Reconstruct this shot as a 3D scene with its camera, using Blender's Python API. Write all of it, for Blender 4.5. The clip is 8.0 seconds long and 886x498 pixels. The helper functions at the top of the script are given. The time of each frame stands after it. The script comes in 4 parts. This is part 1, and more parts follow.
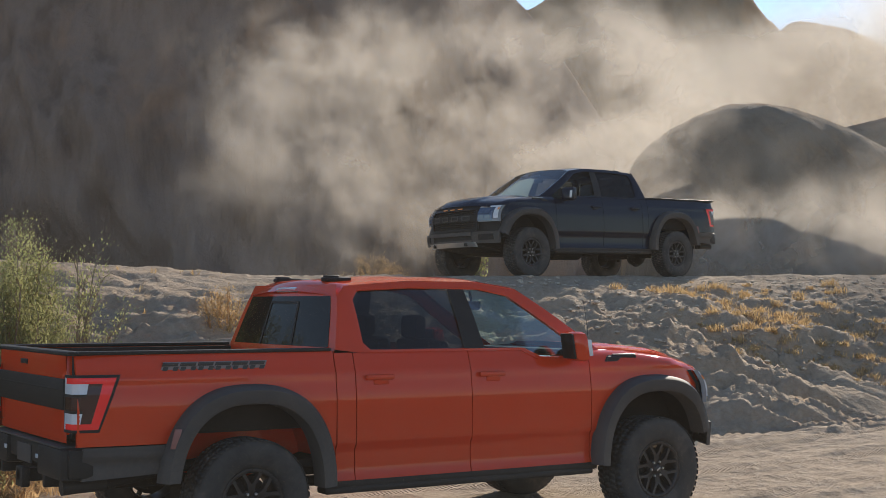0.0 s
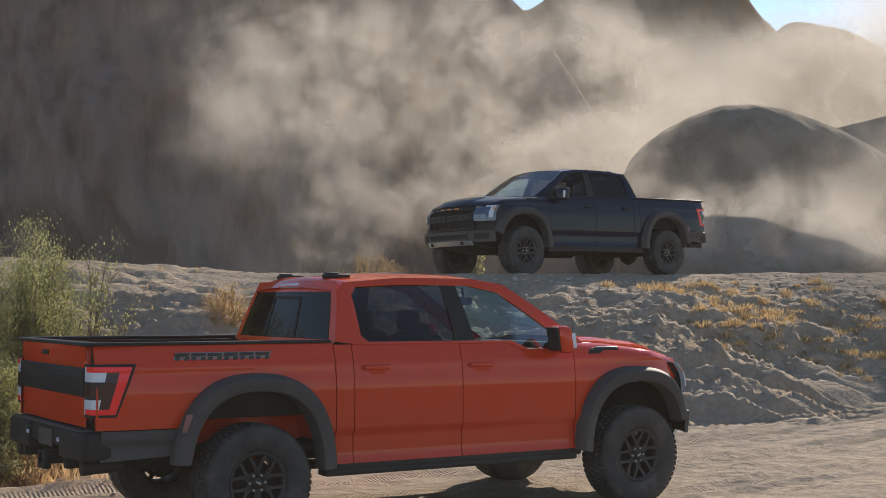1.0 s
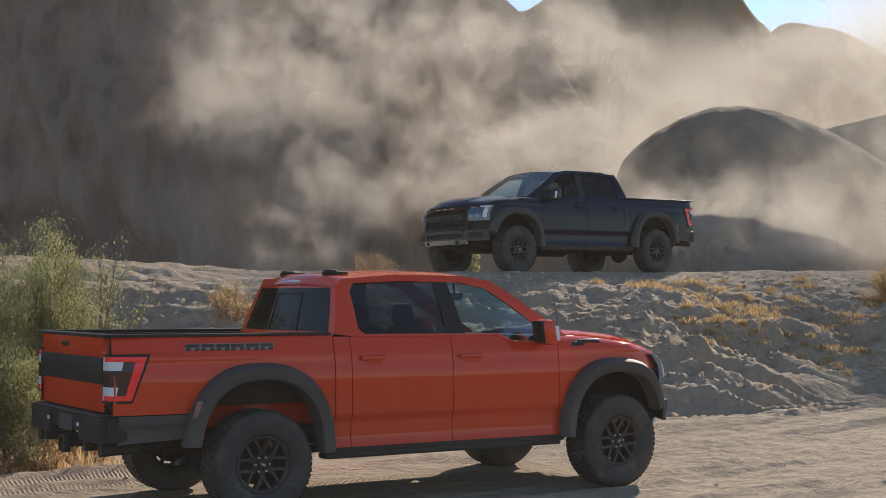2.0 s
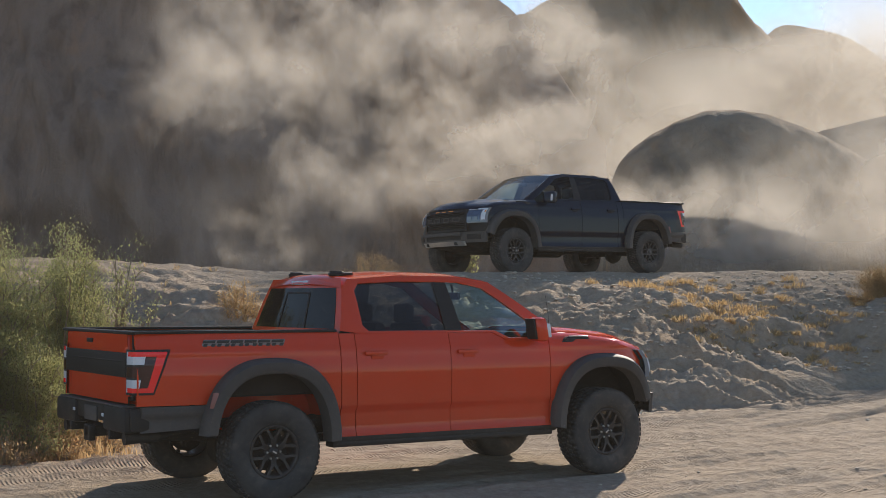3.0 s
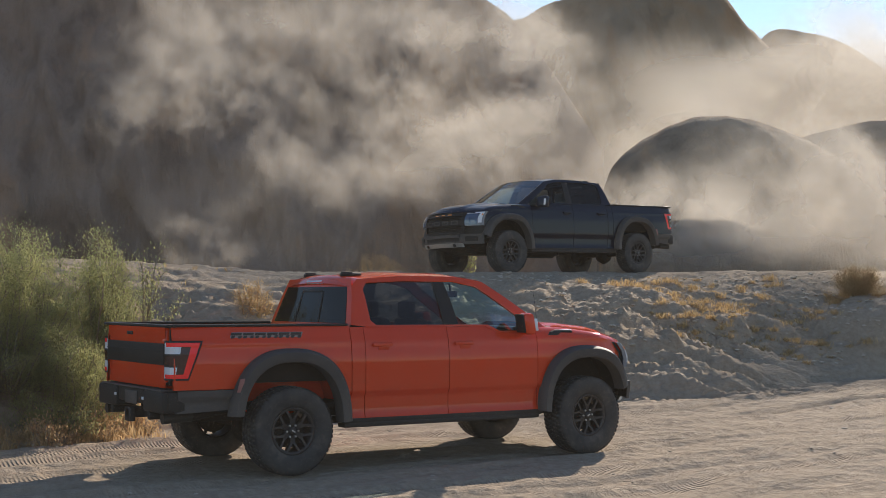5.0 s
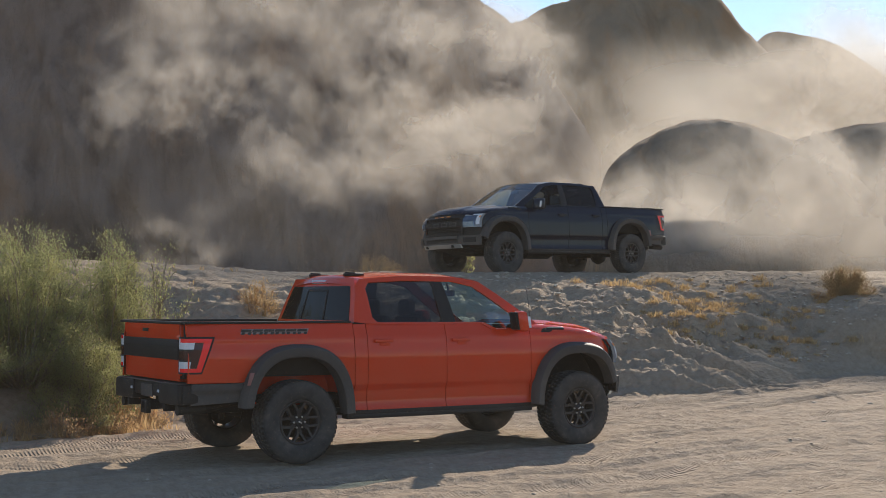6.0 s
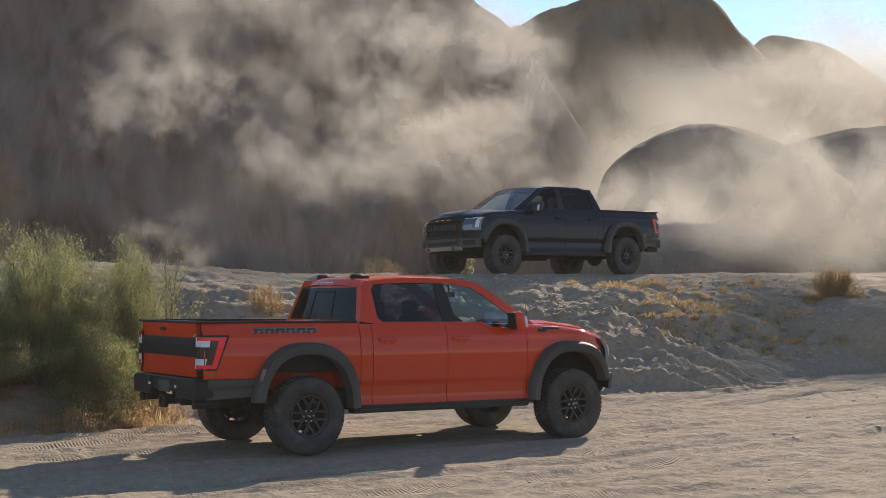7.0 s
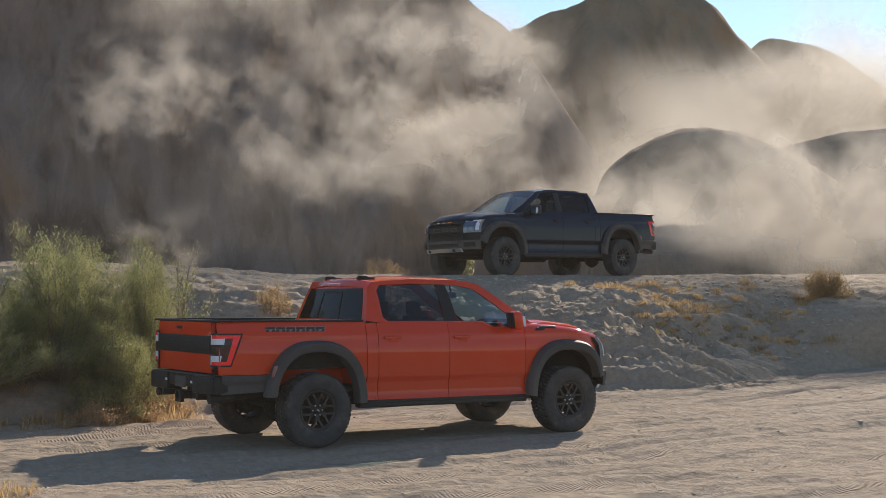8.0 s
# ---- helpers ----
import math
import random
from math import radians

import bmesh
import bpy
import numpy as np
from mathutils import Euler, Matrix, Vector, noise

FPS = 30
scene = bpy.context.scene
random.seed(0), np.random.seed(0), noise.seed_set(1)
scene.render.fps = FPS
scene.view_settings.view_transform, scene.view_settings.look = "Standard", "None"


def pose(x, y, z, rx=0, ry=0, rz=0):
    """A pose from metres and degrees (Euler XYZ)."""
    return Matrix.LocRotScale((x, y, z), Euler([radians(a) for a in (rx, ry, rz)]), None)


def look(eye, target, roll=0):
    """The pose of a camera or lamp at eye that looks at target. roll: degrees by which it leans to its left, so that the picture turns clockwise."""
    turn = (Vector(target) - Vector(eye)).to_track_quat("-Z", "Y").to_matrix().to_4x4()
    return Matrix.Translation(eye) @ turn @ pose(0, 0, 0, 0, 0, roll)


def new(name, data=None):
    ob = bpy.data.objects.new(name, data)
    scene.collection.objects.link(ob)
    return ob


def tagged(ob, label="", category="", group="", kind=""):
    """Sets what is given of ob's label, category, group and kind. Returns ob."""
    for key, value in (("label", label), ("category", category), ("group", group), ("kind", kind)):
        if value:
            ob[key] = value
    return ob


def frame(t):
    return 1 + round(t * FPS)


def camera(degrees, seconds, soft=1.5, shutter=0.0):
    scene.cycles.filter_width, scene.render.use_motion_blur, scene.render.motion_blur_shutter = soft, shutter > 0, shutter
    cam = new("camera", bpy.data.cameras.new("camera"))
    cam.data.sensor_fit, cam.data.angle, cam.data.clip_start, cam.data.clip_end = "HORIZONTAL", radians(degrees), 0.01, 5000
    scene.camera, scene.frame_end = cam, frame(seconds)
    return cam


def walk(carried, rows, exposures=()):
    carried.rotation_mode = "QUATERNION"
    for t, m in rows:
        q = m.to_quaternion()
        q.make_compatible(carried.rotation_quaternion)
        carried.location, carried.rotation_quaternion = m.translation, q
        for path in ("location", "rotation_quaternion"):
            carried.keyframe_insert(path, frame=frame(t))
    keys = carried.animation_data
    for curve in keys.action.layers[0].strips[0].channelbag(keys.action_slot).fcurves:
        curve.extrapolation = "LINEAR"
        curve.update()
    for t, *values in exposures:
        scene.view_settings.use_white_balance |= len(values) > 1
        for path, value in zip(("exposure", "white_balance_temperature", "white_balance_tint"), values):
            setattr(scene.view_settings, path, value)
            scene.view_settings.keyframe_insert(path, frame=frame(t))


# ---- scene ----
# World: the red truck's rear axle stands over the origin, its nose towards +x, its left towards +y.
cam = camera(36.0, 8.0, soft=0.75)
# seconds, eye x, y, z, yaw, pitch, roll
PATH = [
    (0, -4.000, -9.726, 1.809, -32.634, 2.318, 0.18),
    (0.5, -4.170, -10.030, 1.802, -32.615, 2.295, 0.20),
    (1, -4.335, -10.364, 1.785, -32.614, 2.243, 0.22),
    (1.5, -4.513, -10.717, 1.767, -32.639, 2.189, 0.23),
    (3, -5.155, -11.790, 1.746, -32.647, 2.189, 0.15),
    (3.5, -5.368, -12.129, 1.744, -32.635, 2.187, 0.14),
    (4, -5.582, -12.459, 1.741, -32.629, 2.163, 0.14),
    (4.5, -5.801, -12.808, 1.737, -32.635, 2.150, 0.15),
    (6, -6.440, -13.858, 1.712, -32.656, 2.159, 0.15),
    (6.5, -6.673, -14.216, 1.711, -32.662, 2.172, 0.16),
    (7, -6.909, -14.553, 1.711, -32.674, 2.196, 0.20),
    (7.5, -7.150, -14.887, 1.710, -32.694, 2.210, 0.23),
    (8, -7.375, -15.223, 1.710, -32.688, 2.210, 0.27),
]
walk(cam, [(t, pose(x, y, z, 90 + pitch, 0, yaw) @ pose(0, 0, 0, 0, 0, roll)) for t, x, y, z, yaw, pitch, roll in PATH])

# ---- sky, sun, exposure ----
SUN_AZ, SUN_EL = radians(36), radians(27.5)
world = bpy.data.worlds.new("world")
scene.world = world
world.use_nodes = True
wn = world.node_tree
sky = wn.nodes.new("ShaderNodeTexSky")
sky.sky_type = "NISHITA"
sky.sun_disc = False
sky.sun_elevation = SUN_EL
sky.sun_rotation = math.pi / 2 - SUN_AZ
sky.dust_density = 0.03
sky.air_density = 0.9
sky.ozone_density = 1.5
wn.links.new(sky.outputs[0], wn.nodes["Background"].inputs[0])
wn.nodes["Background"].inputs[1].default_value = 0.12
sun = new("sun", bpy.data.lights.new("sun", "SUN"))
sun.data.energy = 4.4
sun.data.angle = radians(0.6)
sun.data.color = (1.0, 0.895, 0.76)
sun.matrix_world = look((math.cos(SUN_AZ) * math.cos(SUN_EL) * 50, math.sin(SUN_AZ) * math.cos(SUN_EL) * 50, math.sin(SUN_EL) * 50), (0, 0, 0))
scene.view_settings.exposure = 0.38
scene.cycles.transparent_max_bounces = 32

# ---- numeric noise ----
def lattice(ix, iy, seed):
    n = (ix.astype(np.int64) * 374761393 + iy.astype(np.int64) * 668265263 + seed * 974634777) & 0xFFFFFFFF
    n = ((n ^ (n >> 13)) * 1274126177) & 0xFFFFFFFF
    return ((n ^ (n >> 16)) & 0xFFFF) / 32767.5 - 1.0


def value_noise(x, y, seed=0):
    x, y = np.broadcast_arrays(np.asarray(x, float), np.asarray(y, float))
    ix, iy = np.floor(x), np.floor(y)
    fx, fy = x - ix, y - iy
    fx, fy = fx * fx * fx * (fx * (fx * 6 - 15) + 10), fy * fy * fy * (fy * (fy * 6 - 15) + 10)
    a, b = lattice(ix, iy, seed), lattice(ix + 1, iy, seed)
    c, d = lattice(ix, iy + 1, seed), lattice(ix + 1, iy + 1, seed)
    return (a + (b - a) * fx) * (1 - fy) + (c + (d - c) * fx) * fy


def fbm(x, y, octaves=4, seed=0, gain=0.5):
    total, amp = 0.0, 1.0
    for k in range(octaves):
        total = total + amp * value_noise(x * 2**k + 17.3 * k, y * 2**k - 9.1 * k, seed + k)
        amp *= gain
    return total


def smooth(t):
    t = np.clip(t, 0, 1)
    return t * t * (3 - 2 * t)


# ---- mesh helpers ----
def mesh_from(name, verts, faces, materials, smooth_faces=True, indices=None):
    me = bpy.data.meshes.new(name)
    me.from_pydata([tuple(v) for v in verts], [], [tuple(f) for f in faces])
    for m in materials if isinstance(materials, (list, tuple)) else [materials]:
        me.materials.append(m)
    if indices is not None:
        me.polygons.foreach_set("material_index", indices)
    me.polygons.foreach_set("use_smooth", [smooth_faces] * len(me.polygons))
    me.update()
    return me


def grid_faces(rows, cols, close=False):
    out = []
    for i in range(rows - 1):
        for j in range(cols if close else cols - 1):
            k = (j + 1) % cols
            out.append((i * cols + j, i * cols + k, (i + 1) * cols + k, (i + 1) * cols + j))
    return out


def sheet(name, pts, material):
    """A mesh from an array of rows x columns x 3."""
    r, c, _ = pts.shape
    me = bpy.data.meshes.new(name)
    idx = np.arange(r * c).reshape(r, c)
    quads = np.stack([idx[:-1, :-1], idx[:-1, 1:], idx[1:, 1:], idx[1:, :-1]], -1).reshape(-1, 4)
    me.vertices.add(r * c)
    me.vertices.foreach_set("co", pts.reshape(-1).astype(np.float32))
    me.loops.add(quads.size)
    me.loops.foreach_set("vertex_index", quads.reshape(-1).astype(np.int32))
    me.polygons.add(len(quads))
    me.polygons.foreach_set("loop_start", np.arange(0, quads.size, 4, dtype=np.int32))
    me.polygons.foreach_set("use_smooth", np.ones(len(quads), bool))
    me.update(calc_edges=True)
    me.validate()
    me.materials.append(material)
    return me


# ---- material helpers ----
def material(name):
    m = bpy.data.materials.new(name)
    m.use_nodes = True
    return m, m.node_tree, m.node_tree.nodes["Principled BSDF"]


def add(tree, kind, **values):
    n = tree.nodes.new(kind)
    for key, v in values.items():
        if key in n.inputs:
            n.inputs[key].default_value = v
    return n


def noise_node(tree, scale, detail=6, rough=0.6, vec=None, distortion=0.0):
    n = add(tree, "ShaderNodeTexNoise", Scale=scale, Detail=detail, Roughness=rough, Distortion=distortion)
    if vec is not None:
        tree.links.new(vec, n.inputs["Vector"])
    return n.outputs["Fac"]


def noise_colour(tree, scale, vec):
    n = add(tree, "ShaderNodeTexNoise", Scale=scale, Detail=4.0)
    tree.links.new(vec, n.inputs["Vector"])
    return n.outputs["Color"]


def ramp(tree, fac, stops):
    n = tree.nodes.new("ShaderNodeValToRGB")
    els = n.color_ramp.elements
    while len(els) < len(stops):
        els.new(0.5)
    for e, (p, c) in zip(els, stops):
        e.position, e.color = p, (*c, 1) if len(c) == 3 else c
    tree.links.new(fac, n.inputs[0])
    return n.outputs[0]


def mix(tree, fac, a, b, mode="MIX"):
    n = tree.nodes.new("ShaderNodeMix")
    n.data_type, n.blend_type = "RGBA", mode
    for sock, v in ((n.inputs[0], fac), (n.inputs[6], a), (n.inputs[7], b)):
        if hasattr(v, "is_linked"):
            tree.links.new(v, sock)
        else:
            sock.default_value = v if isinstance(v, float) else (*v, 1)
    return n.outputs[2]


def maths(tree, op, a, b=0.0, clamp=False):
    n = tree.nodes.new("ShaderNodeMath")
    n.operation, n.use_clamp = op, clamp
    for sock, v in ((n.inputs[0], a), (n.inputs[1], b)):
        if hasattr(v, "is_linked"):
            tree.links.new(v, sock)
        else:
            sock.default_value = v
    return n.outputs[0]


def coords(tree, scale=(1, 1, 1), kind="Object", rotation=(0, 0, 0)):
    c = tree.nodes.new("ShaderNodeTexCoord")
    mp = tree.nodes.new("ShaderNodeMapping")
    mp.inputs["Scale"].default_value = scale
    mp.inputs["Rotation"].default_value = rotation
    tree.links.new(c.outputs[kind], mp.inputs[0])
    return mp.outputs[0]


def bump(tree, shader, height, strength=0.3, distance=0.02, chain=None):
    b = add(tree, "ShaderNodeBump", Strength=strength, Distance=distance)
    tree.links.new(height, b.inputs["Height"])
    if chain is not None:
        tree.links.new(chain, b.inputs["Normal"])
    tree.links.new(b.outputs[0], shader.inputs["Normal"])
    return b.outputs[0]


# ---- materials of the land ----
def make_sand():
    m, t, p = material("desert_sand")
    v = coords(t)
    big = noise_node(t, 0.35, 5, 0.6, v)
    fine = noise_node(t, 9.0, 8, 0.7, v)
    grain = noise_node(t, 70.0, 4, 0.7, v)
    col = ramp(t, big, [(0.3, (0.305, 0.222, 0.148)), (0.55, (0.375, 0.285, 0.20)), (0.75, (0.43, 0.335, 0.245))])
    col = mix(t, 0.5, col, ramp(t, fine, [(0.32, (0.22, 0.158, 0.105)), (0.5, (0.37, 0.28, 0.195)), (0.68, (0.50, 0.40, 0.30))]))
    col = mix(t, 0.12, col, ramp(t, grain, [(0.35, (0.24, 0.175, 0.12)), (0.6, (0.62, 0.50, 0.375))]))
    t.links.new(col, p.inputs["Base Color"])
    p.inputs["Roughness"].default_value = 0.95
    p.inputs["Specular IOR Level"].default_value = 0.15
    n = bump(t, p, noise_node(t, 2.2, 6, 0.58, v, 0.4), 0.35, 0.3)
    n = bump(t, p, noise_node(t, 4.5, 7, 0.6, coords(t, (0.7, 1.9, 1.9), "Object", (0, 0, radians(-20))), 0.3), 0.5, 0.14, n)
    n = bump(t, p, fine, 0.4, 0.07, n)
    n = bump(t, p, grain, 0.25, 0.008, n)
    lugs = add(t, "ShaderNodeTexWave", Scale=7.0, Distortion=0.3, Detail=1.0)
    lugs.inputs["Detail Scale"].default_value = 2.0
    t.links.new(v, lugs.inputs["Vector"])
    tread = t.nodes.new("ShaderNodeAttribute")
    tread.attribute_name = "tread"
    bump(t, p, maths(t, "MULTIPLY", lugs.outputs["Fac"], tread.outputs["Fac"]), 0.8, 0.03, n)
    return m


def make_rock(name, dark, mid, light, scale=1.0):
    m, t, p = material(name)
    v = coords(t)
    streak_v = coords(t, (1.0 * scale, 1.0 * scale, 0.16 * scale))
    big = noise_node(t, 0.12 * scale, 6, 0.6, v)
    streak = noise_node(t, 0.9, 8, 0.65, streak_v, 0.15)
    fine = noise_node(t, 2.6 * scale, 9, 0.7, v)
    col = ramp(t, big, [(0.3, dark), (0.52, mid), (0.72, light)])
    col = mix(t, 0.5, col, ramp(t, streak, [(0.36, dark), (0.5, mid), (0.7, light)]))
    patch = noise_node(t, 0.22 * scale, 5, 0.65, coords(t, (1, 1, 0.6)), 0.8)
    col = mix(t, ramp(t, patch, [(0.52, (0, 0, 0)), (0.66, (0.7, 0.7, 0.7))]), col, tuple(a * b for a, b in zip(light, (1.05, 0.82, 0.62))))
    crack = add(t, "ShaderNodeTexVoronoi", Scale=0.55)
    crack.feature = "DISTANCE_TO_EDGE"
    wob = mix(t, 0.06, streak_v, noise_colour(t, 1.3, v))
    t.links.new(wob, crack.inputs["Vector"])
    rift = ramp(t, crack.outputs["Distance"], [(0.0, (0, 0, 0)), (0.016, (1, 1, 1))])
    worn = mix(t, ramp(t, noise_node(t, 0.3, 4, 0.6, v), [(0.45, (0, 0, 0)), (0.6, (0.75, 0.75, 0.75))]), (1.0, 1.0, 1.0), rift)
    col = mix(t, 0.10, col, worn, "MULTIPLY")
    t.links.new(col, p.inputs["Base Color"])
    p.inputs["Roughness"].default_value = 0.95
    p.inputs["Specular IOR Level"].default_value = 0.1
    n = bump(t, p, streak, 0.6, 0.5)
    n = bump(t, p, fine, 0.6, 0.2, n)
    bump(t, p, worn, 0.10, 0.15, n)
    return m


SAND = make_sand()
CLIFF = make_rock("cliff_rock", (0.17, 0.115, 0.085), (0.28, 0.198, 0.152), (0.36, 0.262, 0.205))
MOUNTAIN = make_rock("mountain_rock", (0.19, 0.13, 0.08), (0.29, 0.205, 0.13), (0.36, 0.265, 0.175), 0.7)
DOME = make_rock("dome_rock", (0.20, 0.145, 0.10), (0.33, 0.245, 0.17), (0.42, 0.325, 0.235), 1.2)


# ---- the ground: sand track, bank and shelf in one sheet ----
def bank_base(x):
    return 3.75 + 0.3 * np.sin(x * 0.45 + 0.6) + 0.2 * np.sin(x * 1.1) - 0.6 * np.exp(-(((x - 8.0) / 3.5) ** 2))


def shelf_height(x, y):
    edge = 0.16 * smooth((9.1 - y) / 1.6) * smooth((x - 5.0) / 3.0)
    return 2.095 + 0.0163 * np.clip(x, -15, 30) - 0.014 * np.clip(y - 10.57, -1.6, 1.6) + 0.24 * smooth((5.0 - x) / 4.0) - edge


def bank_width(x):
    return np.interp(x, [-12, 2, 5, 8, 11, 13.5, 15.2, 17, 22], [5.2, 5.2, 5.2, 5.2, 5.0, 4.8, 4.6, 4.6, 4.8])


TRACKS = [(-6.9, 0.03, 0.5), (-6.2, 0.05, 0.0), (-5.3, 0.01, 2.2), (-4.6, 0.02, 0.4), (-3.9, 0.09, 1.3), (-3.2, 0.06, 1.1), (-2.5, 0.045, 2.0), (-1.9, 0.11, 0.7),
          (-1.2, 0.05, 0.3), (-0.5, 0.13, 3.0), (0.4, 0.055, 1.7), (1.0, 0.10, 2.1), (1.5, 0.07, 2.6), (2.0, 0.12, 1.5), (2.3, 0.08, 0.9), (2.9, 0.06, 2.9)]


def ground_z(x, y, detail=True):
    x, y = np.broadcast_arrays(np.asarray(x, float), np.asarray(y, float))
    road = 0.03 * np.clip(x - 2.5, 0, 14) + 0.0 * y
    t = (y - bank_base(x)) / bank_width(x)
    s = 1 - (1 - np.clip(t, 0, 1)) ** np.interp(x, [3, 7, 10, 13], [1.9, 1.4, 1.4, 1.9])
    z = road + (shelf_height(x, y) - road) * s
    if not detail:
        return z
    face = np.clip(4 * s * (1 - s), 0, 1)
    flat = np.clip(1 - 3 * np.clip(t, 0, 1), 0, 1)
    slope = face * smooth((t + 0.05) / 0.4)
    warp = 0.4 * fbm(x * 0.7, y * 0.7, 3, 51)
    z = z + slope * (0.20 * fbm(x * 0.55, y * 0.9, 4, 3) + 0.22 * (0.25 - np.abs(fbm(x * 0.7 + y * 0.6 + warp, y * 1.1 - x * 0.25, 4, 11, 0.55))))
    z = z + (slope + 0.3 * smooth((t - 0.5) / 0.5) * smooth((12 - y) / 3)) * (0.16 * (0.25 - np.abs(fbm(x * 1.0 + warp, y * 4.0 + 0.8 * x + warp, 4, 61, 0.6))) + 0.045 * fbm(x * 3, y * 8, 3, 71, 0.6))
    ledge = z + 0.10 * fbm(x * 0.35, y * 0.5, 3, 27)
    z = z + slope * (0.35 + 0.65 * smooth((6.5 - x) / 3)) * 0.046 * np.sin(ledge * 2 * math.pi / 0.26) * smooth(0.8 + 0.8 * value_noise(x * 0.5, y * 0.7, 28))
    z = z + 0.025 * fbm(x * 0.5, y * 0.8, 3, 21) + 0.017 * fbm(x * 2.2, y * 3.0, 3, 31) + 0.004 * fbm(x * 8, y * 9, 2, 41)
    along, across = 0.9 * x - 0.42 * y, 0.42 * x + 0.9 * y
    blown = smooth((x - 4.0) / 2.0) * smooth((14.5 - x) / 4.0) * smooth((y - 1.6) / 1.6) * smooth((7.0 - y) / 2.5)
    z = z + blown * 0.19 * (0.25 - np.abs(fbm(along * 0.4 + warp, across * 2.3, 4, 91, 0.55)))
    for y0, slope, ph in TRACKS:
        yc = y0 + slope * x + 0.12 * np.sin(x * 0.35 + ph)
        d = (y - yc) / 0.17
        rut = np.exp(-d**4) - 0.55 * np.exp(-((np.abs(d) - 1.35) / 0.35) ** 2)
        z = z - flat * 0.044 * rut * (0.7 + 0.5 * value_noise(x * 0.6, y0 + 3.1, 5))
    near = np.exp(-(((x - 1.8) / 3.0) ** 4 + (y / 1.5) ** 4))
    lump = 1 - np.abs((x - 16.6) / 2.3) ** 2.4 - np.abs((y - 5.45) / 1.6) ** 2.4 + 0.10 * fbm(x * 0.9, y * 0.9, 3, 81)
    z = np.maximum(z, road + 1.40 * np.clip(lump, 0, 1) ** 0.36 - 0.25 * (lump <= 0) + 0.05 * fbm(x * 2.2, y * 2.2, 4, 83))
    return z * (1 - near) + near * (0.010 + 0.3 * (z - road))


def spread(lo, hi, step, far, growth=1.22):
    mid = list(np.arange(lo, hi + step / 2, step))
    a, d = [], step
    x = lo
    while x > -far:
        d *= growth
        x -= d
        a.append(x)
    b, d, x = [], step, hi
    while x < far:
        d *= growth
        x += d
        b.append(x)
    return np.array(a[::-1] + mid + b)


def make_ground():
    xs, ys = spread(-9.0, 19.0, 0.06, 2500), spread(-8.5, 9.8, 0.055, 2500)
    gx, gy = np.meshgrid(xs, ys)
    gz = ground_z(gx, gy)
    me = sheet("ground", np.stack([gx, gy, gz], -1), SAND)
    mask = np.zeros_like(gx)
    for y0, slope, ph in TRACKS[::2]:
        d = (gy - (y0 + slope * gx + 0.12 * np.sin(gx * 0.35 + ph))) / 0.13
        mask = np.maximum(mask, np.exp(-d**4) * np.clip(0.75 + 0.9 * value_noise(gx * 0.5, y0 * 3.7, 6), 0, 1))
    mask = mask * (gy < bank_base(gx) - 0.7)
    me.attributes.new("tread", "FLOAT", "POINT").data.foreach_set("value", mask.ravel().astype(np.float32))
    ob = new("ground", me)
    tagged(ob, "pale rutted desert sand track below an eroded bank", "ground", kind="structure")


make_ground()

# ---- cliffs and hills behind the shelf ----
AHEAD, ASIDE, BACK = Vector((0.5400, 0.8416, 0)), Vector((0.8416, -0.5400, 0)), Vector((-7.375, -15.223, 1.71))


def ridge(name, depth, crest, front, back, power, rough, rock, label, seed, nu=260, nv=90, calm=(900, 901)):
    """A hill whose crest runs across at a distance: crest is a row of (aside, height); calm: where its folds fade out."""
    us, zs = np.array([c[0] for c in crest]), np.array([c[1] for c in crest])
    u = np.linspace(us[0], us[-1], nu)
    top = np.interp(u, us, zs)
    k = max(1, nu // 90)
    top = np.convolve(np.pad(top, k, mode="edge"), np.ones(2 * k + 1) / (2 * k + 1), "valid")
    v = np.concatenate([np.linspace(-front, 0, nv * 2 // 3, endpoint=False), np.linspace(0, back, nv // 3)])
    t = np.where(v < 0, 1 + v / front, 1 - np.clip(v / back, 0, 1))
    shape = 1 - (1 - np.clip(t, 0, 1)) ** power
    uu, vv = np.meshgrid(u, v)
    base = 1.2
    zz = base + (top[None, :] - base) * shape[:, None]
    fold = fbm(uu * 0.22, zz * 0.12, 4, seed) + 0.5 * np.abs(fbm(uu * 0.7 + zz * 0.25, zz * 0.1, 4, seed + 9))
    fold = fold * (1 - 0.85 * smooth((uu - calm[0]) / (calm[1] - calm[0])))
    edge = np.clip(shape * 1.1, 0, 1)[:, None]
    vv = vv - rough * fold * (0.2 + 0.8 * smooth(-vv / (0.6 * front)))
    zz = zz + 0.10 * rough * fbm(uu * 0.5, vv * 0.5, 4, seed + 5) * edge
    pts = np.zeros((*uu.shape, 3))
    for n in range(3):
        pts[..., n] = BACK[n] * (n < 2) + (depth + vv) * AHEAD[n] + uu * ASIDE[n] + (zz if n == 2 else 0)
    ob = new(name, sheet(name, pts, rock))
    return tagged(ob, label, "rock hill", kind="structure")


